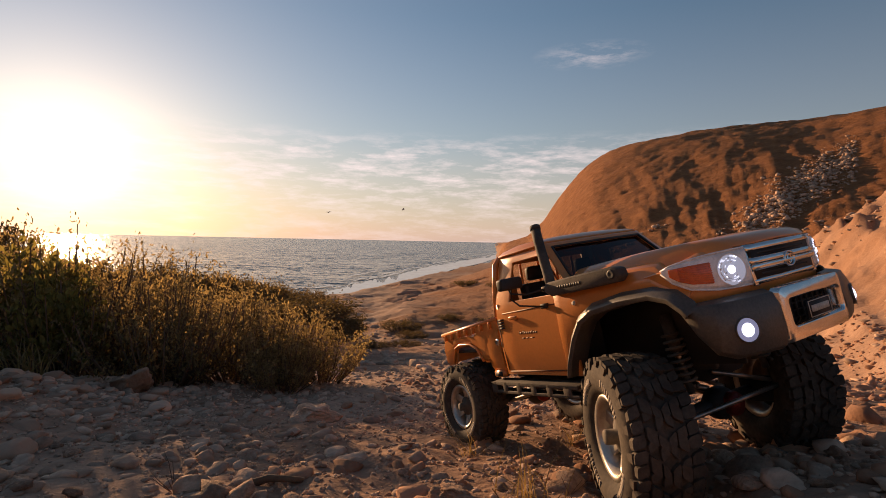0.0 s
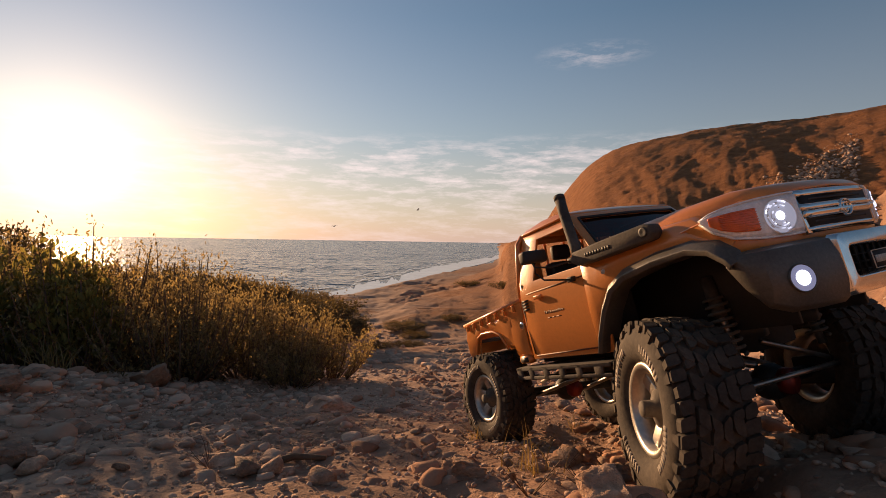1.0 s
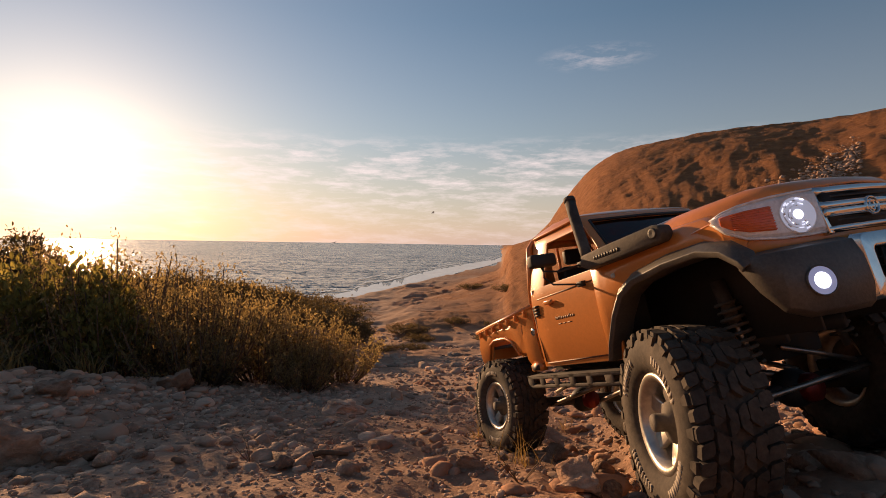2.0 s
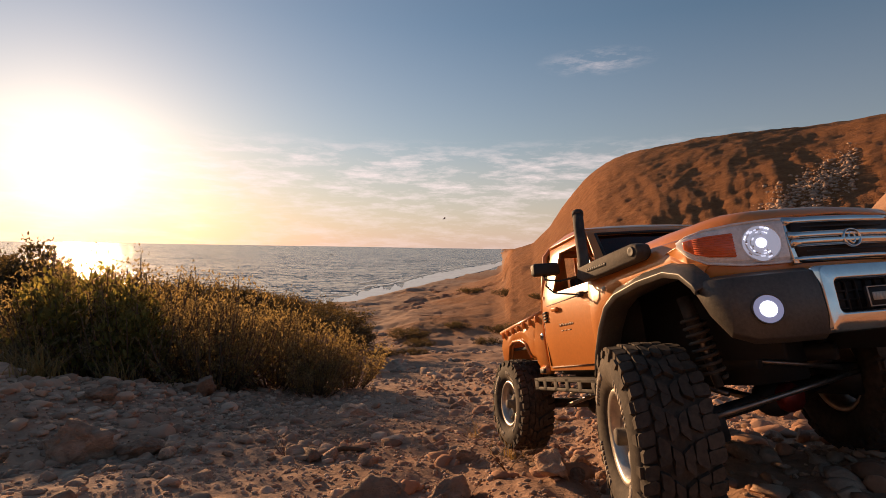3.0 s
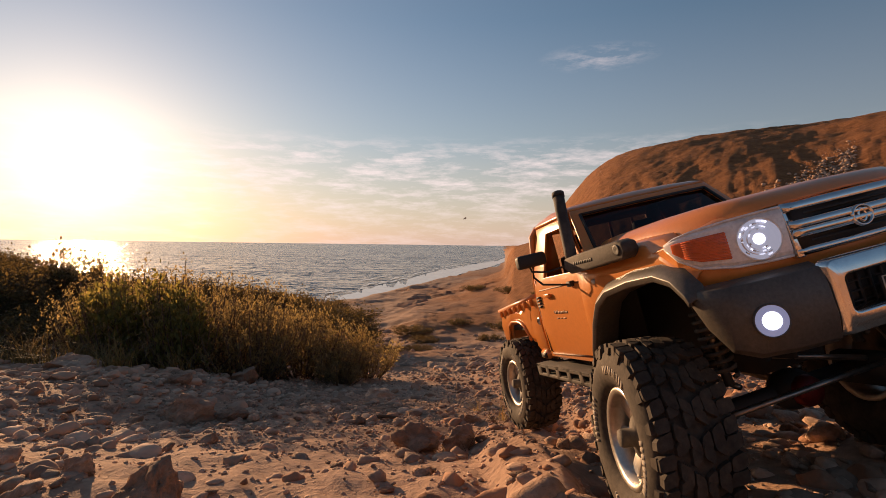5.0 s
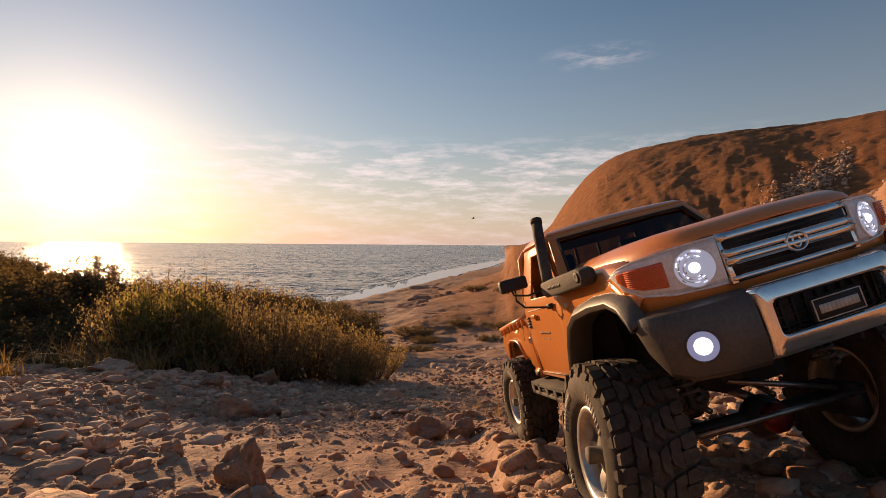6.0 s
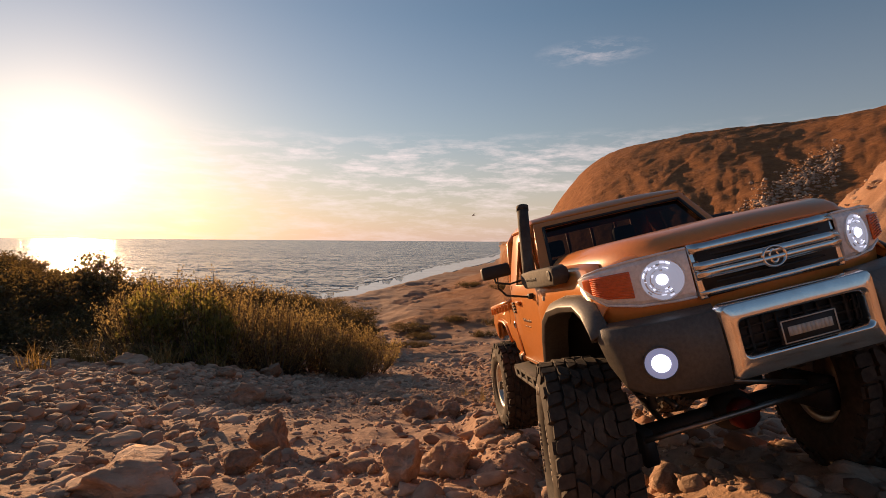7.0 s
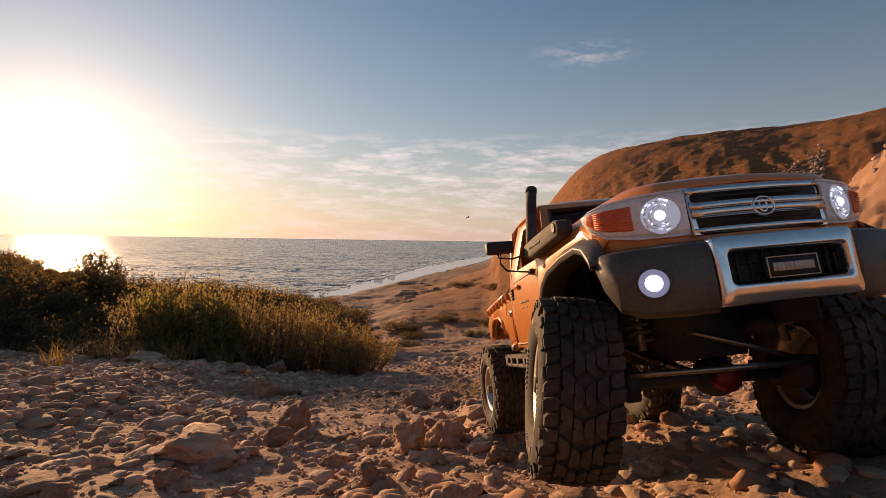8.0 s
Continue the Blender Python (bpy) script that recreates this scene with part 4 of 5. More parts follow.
def make_running_gear():
    # sliders below the doors, with slots
    for s in (-1, 1):
        bm = bmesh.new()
        x0, x1, z0, z1, y = -0.236, -0.078, 0.0765, 0.0905, s * 0.112
        n = 5
        step = (x1 - x0 - 0.02) / n
        box(x0, x1, y - s * 0.002, y, z1 - 0.004, z1, bm)
        box(x0, x1, y - s * 0.002, y, z0, z0 + 0.004, bm)
        for k in range(n + 1):
            a = x0 + k * step + (0 if k == 0 else -0.003)
            box(a, a + (0.012 if k in (0, n) else 0.009), y - s * 0.002, y, z0, z1, bm)
        box(x0, x1, s * 0.088, y, z1 - 0.002, z1, bm)
        box(x0 + 0.002, x1, s * 0.090, y, z0, z0 + 0.002, bm)
        soft(part("side_step", bm, M_DUST, truck, "dusty slotted side step"), 0.0008)
        for x in (-0.205, -0.12):
            part("step_bracket", box(x - 0.004, x + 0.004, s * 0.045, s * 0.090, 0.082, 0.090), M_BLACK, truck)
        part("chassis_rail", soft_box(-0.372, 0.030, s * 0.034, s * 0.044, 0.092, 0.106), M_BLACK, truck)
        part("chassis_skirt", box(-0.215, -0.09, s * 0.080, s * 0.084, 0.092, 0.104), M_BLACK, truck)
    part("gearbox", soft_box(-0.20, -0.11, -0.032, 0.032, 0.070, 0.100), M_BLACK, truck)
    part("drive_shaft", tube([(-0.115, 0, 0.080), (-0.02, 0.01, 0.060)], 0.0035, 8), M_STEEL, truck)
    part("drive_shaft", tube([(-0.195, 0, 0.080), (-0.305, 0.0, 0.062)], 0.0035, 8), M_STEEL, truck)
    part("motor_mount", soft_box(-0.070, 0.012, -0.030, 0.030, 0.078, 0.150), M_BLACK, truck)
    part("fuel_tank", soft_box(-0.20, -0.125, -0.075, -0.035, 0.074, 0.098), M_DUST, truck)
    axles = {}
    for key, x in (("front", FRONT_X), ("rear", REAR_X)):
        bm = tube([(0, -0.090, 0), (0, 0.090, 0)], 0.0065, 12)
        ax = part("axle", bm, M_BLACK, truck, "dark %s axle with a red differential" % key)
        ax.location = (x, 0, RADIUS)
        bm = bmesh.new()
        bmesh.ops.create_uvsphere(bm, u_segments=16, v_segments=10, radius=0.0165, matrix=Matrix.Translation((0.002, 0.012, 0.0)) @ Matrix.Diagonal((1.0, 1.15, 1.0, 1)))
        part("differential", bm, M_BLACK, ax)
        bm = lathe([(0.0, 0.0), (0.011, 0.0), (0.0125, -0.004), (0.0125, -0.008)], 10, m=Matrix.Translation((0.022, 0.012, 0)) @ Matrix.Rotation(radians(-90), 4, "Z"))
        part("diff_cover", bm, M_RED, ax, "dark red differential cover")
        if key == "front":
            part("tie_rod", tube([(0.034, -0.078, 0.008), (0.034, 0.078, 0.008)], 0.0024, 8), M_STEEL, ax, "bare steel tie rod")
            part("drag_link", tube([(0.030, 0.060, 0.014), (0.030, -0.030, 0.040)], 0.0022, 8), M_STEEL, ax)
            for s in (-1, 1):
                part("steering_knuckle", soft_box(-0.010, 0.034, s * 0.070, s * 0.082, -0.012, 0.014), M_BLACK, ax)
        for s in (-1, 1):
            dx = -1 if key == "front" else 1
            part("suspension_link", tube([(dx * 0.004, s * 0.040, -0.004), (dx * 0.105, s * 0.030, 0.022)], 0.0028, 8), M_STEEL, ax)
            part("suspension_link", tube([(dx * 0.002, s * 0.030, 0.012), (dx * 0.085, s * 0.038, 0.034)], 0.0026, 8), M_STEEL, ax)
            # coil-over damper
            lo, hi = (Vector((0.028, s * 0.062, 0.026)), Vector((0.016, s * 0.060, 0.100))) if key == "front" else (Vector((-0.006, s * 0.060, 0.006)), Vector((-0.006, s * 0.052, 0.092)))
            part("damper", tube([lo, hi], 0.0036, 10), M_STEEL, ax, "damper with a black coil spring")
            part("damper_body", tube([lo.lerp(hi, 0.52), hi], 0.0058, 12), M_DUST, ax)
            spring = []
            for k in range(97):
                f = k / 96
                a = f * 2 * math.pi * 8
                p = lo.lerp(hi, 0.10 + 0.66 * f)
                spring.append(p + Vector((math.cos(a) * 0.0084, math.sin(a) * 0.0084, 0)))
            part("spring", tube(spring, 0.0016, 6), M_DUST, ax)
        axles[key] = ax
    return axles


def make_wheel():
    """A wheel about its own axle, the outside towards -y: tyre with tread lugs, alloy rim, hub."""
    rnd = random.Random(4)
    w = new("wheel")
    h = WIDTH / 2
    R = RADIUS
    prof = [(0.0295, h * 0.62), (0.0315, h * 0.86), (0.0365, h * 1.02), (0.045, h * 1.08), (0.0525, h * 0.98), (0.0552, h * 0.84), (0.0566, h * 0.4), (0.0570, 0.0)]
    prof = prof + [(r, -y) for r, y in prof[-2::-1]]
    bm = lathe(prof, 56)
    bmesh.ops.recalc_face_normals(bm, faces=bm.faces)
    part("tyre", bm, M_RUBBER, w, "dusty black tyre with chunky lugs")

    def piece(low, high):
        """One lug of the tread: a low block on the tyre."""
        k = len(low)
        faces = [(i, (i + 1) % k, k + (i + 1) % k, k + i) for i in range(k)] + [tuple(range(k, 2 * k)), tuple(range(k - 1, -1, -1))]
        me = bpy.data.meshes.new("tread_lug")
        me.from_pydata(low + high, [], faces)
        me.materials.append(M_RUBBER)
        b2 = bmesh.new()
        b2.from_mesh(me)
        bmesh.ops.recalc_face_normals(b2, faces=b2.faces)
        b2.to_mesh(me)
        b2.free()
        new("tread_lug", me).parent = w

    # tread lugs: interlocking rows, with side biters on the shoulders
    def lug(a0, a1, y0, y1, r0, r1, skew=0.0, notch=False):
        pts = []
        for a, y in ((a0, y0), (a0 + skew, y1), (a1 + skew, y1), (a1, y0)):
            pts.append((a + rnd.uniform(-0.008, 0.008), y + rnd.uniform(-0.0004, 0.0004)))
        cut = []
        for k in range(4):                      # corners cut back
            (ax, ay), (bx, by), (cx, cyy) = pts[k - 1], pts[k], pts[(k + 1) % 4]
            f, g = rnd.uniform(0.06, 0.24), rnd.uniform(0.06, 0.24)
            cut += [(bx + (ax - bx) * f, by + (ay - by) * f), (bx + (cx - bx) * g, by + (cyy - by) * g)]
        pts = cut
        ca, cy = sum(p[0] for p in pts) / 8, sum(p[1] for p in pts) / 8
        piece([(r0 * math.sin(a), y, r0 * math.cos(a)) for a, y in pts],
              [(r1 * math.sin(ca + (a - ca) * 0.93), cy + (y - cy) * 0.94, r1 * math.cos(ca + (a - ca) * 0.93)) for a, y in pts])
    n = 20
    d = 2 * math.pi / n
    for k in range(n):
        a = k * d
        for s in (-1, 1):
            o = a + (d * 0.5 if s > 0 else 0)
            # shoulder blocks, long and short in turn, run over on to the wall
            e = h * (1.00 if k % 2 else 0.94)
            lug(o, o + d * 0.44, s * e, s * h * 0.58, 0.0530, R - 0.0016, s * 0.03)
            lug(o + d * 0.50, o + d * 0.94, s * (h * 1.94 - e), s * h * 0.60, 0.0530, R - 0.0016, s * 0.05)
            # second row, hooked blocks
            lug(o + d * 0.08, o + d * 0.64, s * h * 0.56, s * h * 0.27, 0.0550, R, -s * 0.07)
            lug(o + d * 0.69, o + d * 1.03, s * h * 0.57, s * h * 0.29, 0.0550, R - 0.0004, s * 0.05)
            # middle row
            lug(o - d * 0.15, o + d * 0.34, s * h * 0.25, s * h * 0.01, 0.0550, R, s * 0.08)
            lug(o + d * 0.39, o + d * 0.80, s * h * 0.25, s * h * 0.02, 0.0550, R + 0.0003, -s * 0.07)
            # biters on the wall below the shoulder
            p = [(o + d * 0.02, 0.0560), (o + d * 0.40, 0.0560), (o + d * 0.34, 0.0500 if k % 2 else 0.0515), (o + d * 0.08, 0.0500 if k % 2 else 0.0515)]
            piece([(r * math.sin(t), s * h * 0.90, r * math.cos(t)) for t, r in p], [(r * math.sin(t), s * h * (1.055 if r < 0.053 else 1.02), r * math.cos(t)) for t, r in p])
    # lettering round the outer wall, as bars
    for a0, count in ((0.3, 10), (2.0, 9), (3.6, 10), (5.2, 9)):
        bm = bmesh.new()
        for k in range(count):
            a = a0 + k * 0.085
            wd = rnd.choice((0.05, 0.06, 0.03))
            p = [(a, 0.0395), (a + wd, 0.0395), (a + wd, 0.0445), (a, 0.0445)]
            lo = [bm.verts.new((r * math.sin(t), -h * 1.00, r * math.cos(t))) for t, r in p]
            hi = [bm.verts.new((r * math.sin(t), -h * 1.085, r * math.cos(t))) for t, r in p]
            for j in range(4):
                bm.faces.new((lo[j], lo[(j + 1) % 4], hi[(j + 1) % 4], hi[j]))
            bm.faces.new(hi)
        bmesh.ops.recalc_face_normals(bm, faces=bm.faces)
        part("tyre_lettering", bm, M_WORN, w, "worn pale writing on the tyre wall")
    # rim: outer lip, barrel, sloping spokes
    bm = lathe([(0.0300, -h * 0.62), (0.0312, -h * 0.82), (0.0292, -h * 0.88), (0.0262, -h * 0.80), (0.0250, -h * 0.40), (0.0245, h * 0.2), (0.0255, h * 0.70), (0.0300, h * 0.82), (0.0305, h * 0.62)], 40)
    part("rim", bm, M_RIM, w, "dusty silver alloy rim")
    bm = bmesh.new()
    for k in range(6):
        a = k * math.pi / 3
        m = Matrix.Rotation(a, 4, "Y")
        pts = [m @ Vector(p) for p in ((-0.0050, -h * 0.42, 0.010), (0.0050, -h * 0.42, 0.010), (0.0055, -h * 0.56, 0.0256), (-0.0055, -h * 0.56, 0.0256))]
        back = [p + Vector((0, 0.005, 0)) for p in pts]
        f, b = [bm.verts.new(p) for p in pts], [bm.verts.new(p) for p in back]
        bm.faces.new(f); bm.faces.new(b[::-1])
        for j in range(4):
            bm.faces.new((f[j], b[j], b[(j + 1) % 4], f[(j + 1) % 4]))
    bmesh.ops.recalc_face_normals(bm, faces=bm.faces)
    soft(part("spokes", bm, M_RIM, w), 0.001)
    part("hub", lathe([(0.0, -h * 0.98), (0.0050, -h * 0.98), (0.0056, -h * 0.92), (0.0056, -h * 0.60), (0.0125, -h * 0.50), (0.0130, -h * 0.2), (0.0, -h * 0.2)], 20), M_DUST, w, "dark hub cap")
    part("brake_disc", lathe([(0.0, 0.002), (0.022, 0.002), (0.022, 0.005), (0.0, 0.005)], 24), M_STEEL, w)
    w.parent = truck
    return w


make_shell()
make_front()
make_snorkel()
make_bed()


def proportion():
    """Brings the body to the model's true proportions: a shorter tray, a slightly wider shell."""
    for ob in truck.children_recursive:
        for v in ob.data.vertices:
            v.co.y *= 1.04
            v.co.x = np.interp(v.co.x, [-0.39, -0.3805, -0.348, -0.262, -0.218, -0.21, -0.10, 0.0, 0.05, 0.10, 0.12],
                               [-0.372, -0.364, -0.338, -0.258, -0.214, -0.207, -0.098, 0.004, 0.054, 0.102, 0.122])


proportion()
axles = make_running_gear()
wheel_fr = make_wheel()
wheels = {("front", -1): wheel_fr}
for key, s in (("front", 1), ("rear", -1), ("rear", 1)):
    c = copy_thing(wheel_fr, Matrix())
    c.parent = truck
    wheels[(key, s)] = c
for s in (-1, 1):       # the front tyres are a size larger
    wheels[("front", s)].scale = (1.217, 1.12, 1.217)
    wheels[("rear", s)].scale = (0.975, 0.88, 0.975)

# ---- shore, stones and plants ----
def leaf_material(name, light, dark, through):
    m = mat(name, light, 0.65, var=0.2, scale=3, bump=0, bscale=60, second=dark, island=True, spec=0.25)
    nt = m.node_tree
    N, L = nt.nodes.new, nt.links.new
    b, out = nt.nodes["Principled BSDF"], nt.nodes["Material Output"]
    tl, mx = N("ShaderNodeBsdfTranslucent"), N("ShaderNodeMixShader")
    mx.inputs[0].default_value = through
    sc = N("ShaderNodeVectorMath"); sc.operation = "MULTIPLY"
    sc.inputs[1].default_value = (1.28, 1.08, 0.66)
    L(b.inputs["Base Color"].links[0].from_socket, sc.inputs[0])
    L(sc.outputs[0], tl.inputs[0])
    L(b.outputs[0], mx.inputs[1]); L(tl.outputs[0], mx.inputs[2]); L(mx.outputs[0], out.inputs[0])
    return m


M_SAGE = leaf_material("grey_green_leaves", (0.32, 0.265, 0.160), (0.22, 0.175, 0.100), 0.70)
M_BROAD = leaf_material("broad_leaves", (0.27, 0.25, 0.10), (0.18, 0.17, 0.06), 0.70)
M_DARK = leaf_material("dark_scrub_leaves", (0.145, 0.112, 0.062), (0.095, 0.078, 0.040), 0.50)
M_STRAW = leaf_material("dry_grass", (0.32, 0.23, 0.11), (0.22, 0.16, 0.07), 0.45)
M_CLOD = mat("red_clods", (0.40, 0.23, 0.145), 0.95, var=0.2, scale=14, bump=0.7, bscale=60, second=(0.34, 0.17, 0.10), spec=0.15, island=True, dist=0.004)
M_FOAM = mat("sea_foam", (0.80, 0.76, 0.72), 0.2, var=0.12, scale=0.6, bump=0.05, bscale=3.0)


def quads(name, V, material, parent=None, smooth=False):
    """V: (n, 4, 3) corners; one mesh of n quads."""
    n = len(V)
    me = bpy.data.meshes.new(name)
    me.vertices.add(n * 4)
    me.vertices.foreach_set("co", V.reshape(-1).astype(np.float32))
    me.loops.add(n * 4)
    me.loops.foreach_set("vertex_index", np.arange(n * 4, dtype=np.int32))
    me.polygons.add(n)
    me.polygons.foreach_set("loop_start", np.arange(0, n * 4, 4, dtype=np.int32))
    me.update(calc_edges=True)
    me.materials.append(material)
    ob = new(name, me)
    ob.parent = parent
    return ob


def make_shrub(seed, width, high, leaves, leaf, material, stems=60, upright=0.55, slim=0.42):
    """A shrub about its own foot: bare stems, and small leaves along them."""
    rng = np.random.default_rng(seed)
    th = rng.uniform(0, 2 * np.pi, stems)
    lean = rng.uniform(0, 1, stems) ** 0.6
    hs = high * rng.uniform(0.55, 1.0, stems) * (1 - 0.35 * lean ** 2)
    base = np.stack([np.cos(th) * lean * width * 0.16, np.sin(th) * lean * width * 0.16, np.zeros(stems) - 0.01 * high], 1)
    tip = np.stack([np.cos(th) * lean * width * 0.5, np.sin(th) * lean * width * 0.5, hs], 1)
    mid = (base + tip) / 2 + np.stack([np.cos(th) * lean, np.sin(th) * lean, -upright * np.ones(stems) * 0.3], 1) * width * 0.10
    bm = bmesh.new()
    for k in range(stems):
        pts = [(1 - u) ** 2 * base[k] + 2 * u * (1 - u) * mid[k] + u * u * tip[k] for u in (0, 0.35, 0.7, 1.0)]
        tube(pts, high * 0.011, 4, bm, high * 0.003)
    top = new("shrub")
    part("branchwork", bm, M_TWIG, top, "thin woody stems")
    k = rng.integers(0, stems, leaves)
    u = rng.uniform(0.18, 1.04, leaves) ** 0.75
    P = ((1 - u) ** 2)[:, None] * base[k] + (2 * u * (1 - u))[:, None] * mid[k] + (u * u)[:, None] * tip[k]
    # side twigs: leaves cluster on short offshoots of the stems
    tw = rng.normal(0, 1, (stems * 14, 3)) * width * 0.055
    tw[:, 2] = np.abs(tw[:, 2]) * 0.9
    P = P + tw[k * 14 + (u * 13.9).astype(int) % 14] * rng.uniform(0, 1.2, leaves)[:, None] + rng.normal(0, 1, (leaves, 3)) * leaf * 0.5
    P[:, 2] = np.maximum(P[:, 2], 0.004)
    up = np.stack([rng.normal(0, 0.6, leaves), rng.normal(0, 0.6, leaves), np.ones(leaves) * upright + rng.normal(0, 0.35, leaves)], 1)
    up /= np.linalg.norm(up, axis=1)[:, None]
    sd = np.cross(up, rng.normal(0, 1, (leaves, 3)))
    sd /= np.linalg.norm(sd, axis=1)[:, None] + 1e-9
    ln = (leaf * rng.uniform(0.6, 1.4, leaves))[:, None]
    w = ln * slim * 0.5
    # oval leaves, slightly folded along the middle
    nn = np.cross(up, sd) * w * 0.35
    V = np.concatenate([np.stack([P, P + up * ln * 0.30 + e * sd * w * 0.9 + nn, P + up * ln * 0.70 + e * sd * w * 0.85 + nn, P + up * ln], 1) for e in (1, -1)])
    tagged(quads("foliage", V, material, top), "small leaves")
    return top


def make_grass(seed, blades, long, spread):
    rng = np.random.default_rng(seed)
    top = new("grass_tuft")
    V = []
    for k in range(blades):
        a = rng.uniform(0, 2 * np.pi)
        d = np.array([math.cos(a), math.sin(a), 0])
        b = np.array([rng.normal(0, spread * 0.25), rng.normal(0, spread * 0.25), -0.004])
        L, bend, w = long * rng.uniform(0.5, 1), rng.uniform(0.2, 1.0), long * 0.012
        s = np.cross(d, [0, 0, 1])
        pts = [b + d * spread * bend * f ** 2 * 1.6 + np.array([0, 0, L * (f - 0.45 * bend * f ** 3)]) for f in np.linspace(0, 1, 6)]
        for i in range(5):
            w0, w1 = w * (1 - i / 5.2), w * (1 - (i + 1) / 5.2)
            V.append([pts[i] - s * w0, pts[i] + s * w0, pts[i + 1] + s * w1, pts[i + 1] - s * w1])
    tagged(quads("grass_clump", np.array(V), M_STRAW, top), "thin dry blades")
    return top


def put(ob, x, y, turn=0.0, size=1.0, sink=0.0):
    ob.matrix_basis = pose(x, y, zat(x, y) - sink, 0, 0, turn) @ Matrix.Diagonal((size, size, size, 1))
    return ob


def plant_all():
    rnd = random.Random(11)
    near = "shrubs beside the track"
    kinds = [make_shrub(21, 0.50, 0.40, 6400, 0.0098, M_SAGE, 80, 0.75), make_shrub(22, 0.42, 0.30, 5600, 0.0092, M_SAGE, 75, 0.75), make_shrub(23, 0.34, 0.22, 5000, 0.0086, M_SAGE, 70, 0.5)]
    spots = [(0, -1.30, 1.50, 1.14), (0, -1.08, 1.48, 1.18), (0, -0.90, 1.62, 1.14), (1, -0.78, 1.42, 1.16), (1, -0.63, 1.55, 1.05), (2, -0.50, 1.52, 1.12), (2, -0.38, 1.62, 1.0), (2, -0.44, 1.40, 0.75), (0, -1.50, 1.70, 1.1), (1, 1.78, 1.38, 0.9), (2, 1.62, 1.62, 0.8)]
    used = set()
    for k, x, y, s in spots:
        ob = kinds[k] if k not in used else copy_thing(kinds[k], Matrix())
        used.add(k)
        put(ob, x, y, rnd.uniform(0, 360), s, 0.01)
        tagged(ob, "dense grey-green sage shrub at the edge of the stones" if k else "tall grey-green shrub with upright twigs, backlit", "shrub", near)
    broad = make_shrub(31, 0.34, 0.46, 1300, 0.027, M_BROAD, 26, 0.9, 0.55)
    for i, (x, y, s) in enumerate(((-1.13, 1.36, 0.92), (-0.99, 1.31, 0.72), (-1.32, 1.44, 0.92))):
        ob = broad if i == 0 else copy_thing(broad, Matrix())
        put(ob, x, y, 80 * i, s, 0.01)
        tagged(ob, "leafy green shrub with broad oval leaves", "shrub", near)
    # scrub on the hump and in the hollow
    scrub = make_shrub(41, 1.5, 0.55, 4300, 0.040, M_DARK, 70, 0.4, 0.5)
    first = True
    places = []
    for k in range(46):
        a, r = radians(rnd.uniform(-58, -17)), rnd.uniform(3.0, 9.0)
        places.append((math.sin(a) * r, math.cos(a) * r - 0.5, rnd.uniform(0.35, 0.6)))
    for k in range(26):
        a, r = radians(rnd.uniform(-24, -10)), rnd.uniform(3.6, 7.5)
        places.append((math.sin(a) * r, math.cos(a) * r - 0.5, rnd.uniform(0.4, 0.6)))
    for k in range(34):
        a, r = radians(rnd.uniform(-56, -31)), rnd.uniform(2.7, 5.2)
        places.append((math.sin(a) * r, math.cos(a) * r - 0.5, rnd.uniform(0.26, 0.42)))
    for x, y, s in places + [(-1.03, 12.3, 0.75), (0.30, 15.1, 0.6), (-1.55, 7.6, 0.5), (-1.2, 5.6, 0.45), (-0.55, 8.6, 0.42), (-0.9, 6.9, 0.42), (-0.62, 10.4, 0.55), (-1.7, 9.4, 0.5), (0.9, 11.2, 0.5), (1.5, 14.0, 0.7), (2.0, 12.5, 0.9), (2.6, 22.0, 1.2), (-2.2, 11.0, 0.8), (3.1, 16.5, 0.6), (1.4, 30.0, 1.2)]:
        ob = scrub if first else copy_thing(scrub, Matrix())
        first = False
        put(ob, x, y, rnd.uniform(0, 360), s * rnd.uniform(0.9, 1.1), 0.03)
        if x > -1.7:        # wind-flattened in the hollow
            ob.scale.z *= 0.6
        tagged(ob, "low dark green coastal scrub on bare earth", "shrub", "scrub on the slopes")
    tall = make_shrub(43, 0.55, 0.56, 1900, 0.032, M_DARK, 34, 0.8, 0.4)
    put(tall, -3.01, 3.49, 40, 0.80, 0.03)
    tagged(tall, "taller dark shrub standing out on the seaward hump", "shrub", "scrub on the slopes")
    g = [make_grass(51, 60, 0.17, 0.12), make_grass(52, 26, 0.06, 0.05)]
    tufts = [(0, -1.02, 0.98, 1.0), (0, -1.24, 1.05, 0.9), (0, -0.92, 1.12, 0.8), (0, -1.35, 0.80, 0.8), (0, -1.42, 1.12, 1.0), (0, -1.33, 1.20, 1.1), (0, -1.22, 1.14, 0.8), (0, -1.50, 1.22, 1.2), (0, -1.12, 1.10, 0.7), (1, 0.075, 0.415, 1.0), (1, 0.19, 0.70, 0.8), (0, 1.35, 0.75, 1.1), (0, 1.5, 1.0, 1.2), (1, 0.04, 0.62, 0.8)]
    seen = set()
    for k, x, y, s in tufts:
        ob = g[k] if k not in seen else copy_thing(g[k], Matrix())
        seen.add(k)
        put(ob, x, y, rnd.uniform(0, 360), s)
        tagged(ob, "tuft of dry yellow grass among stones", "grass", "grass tufts")
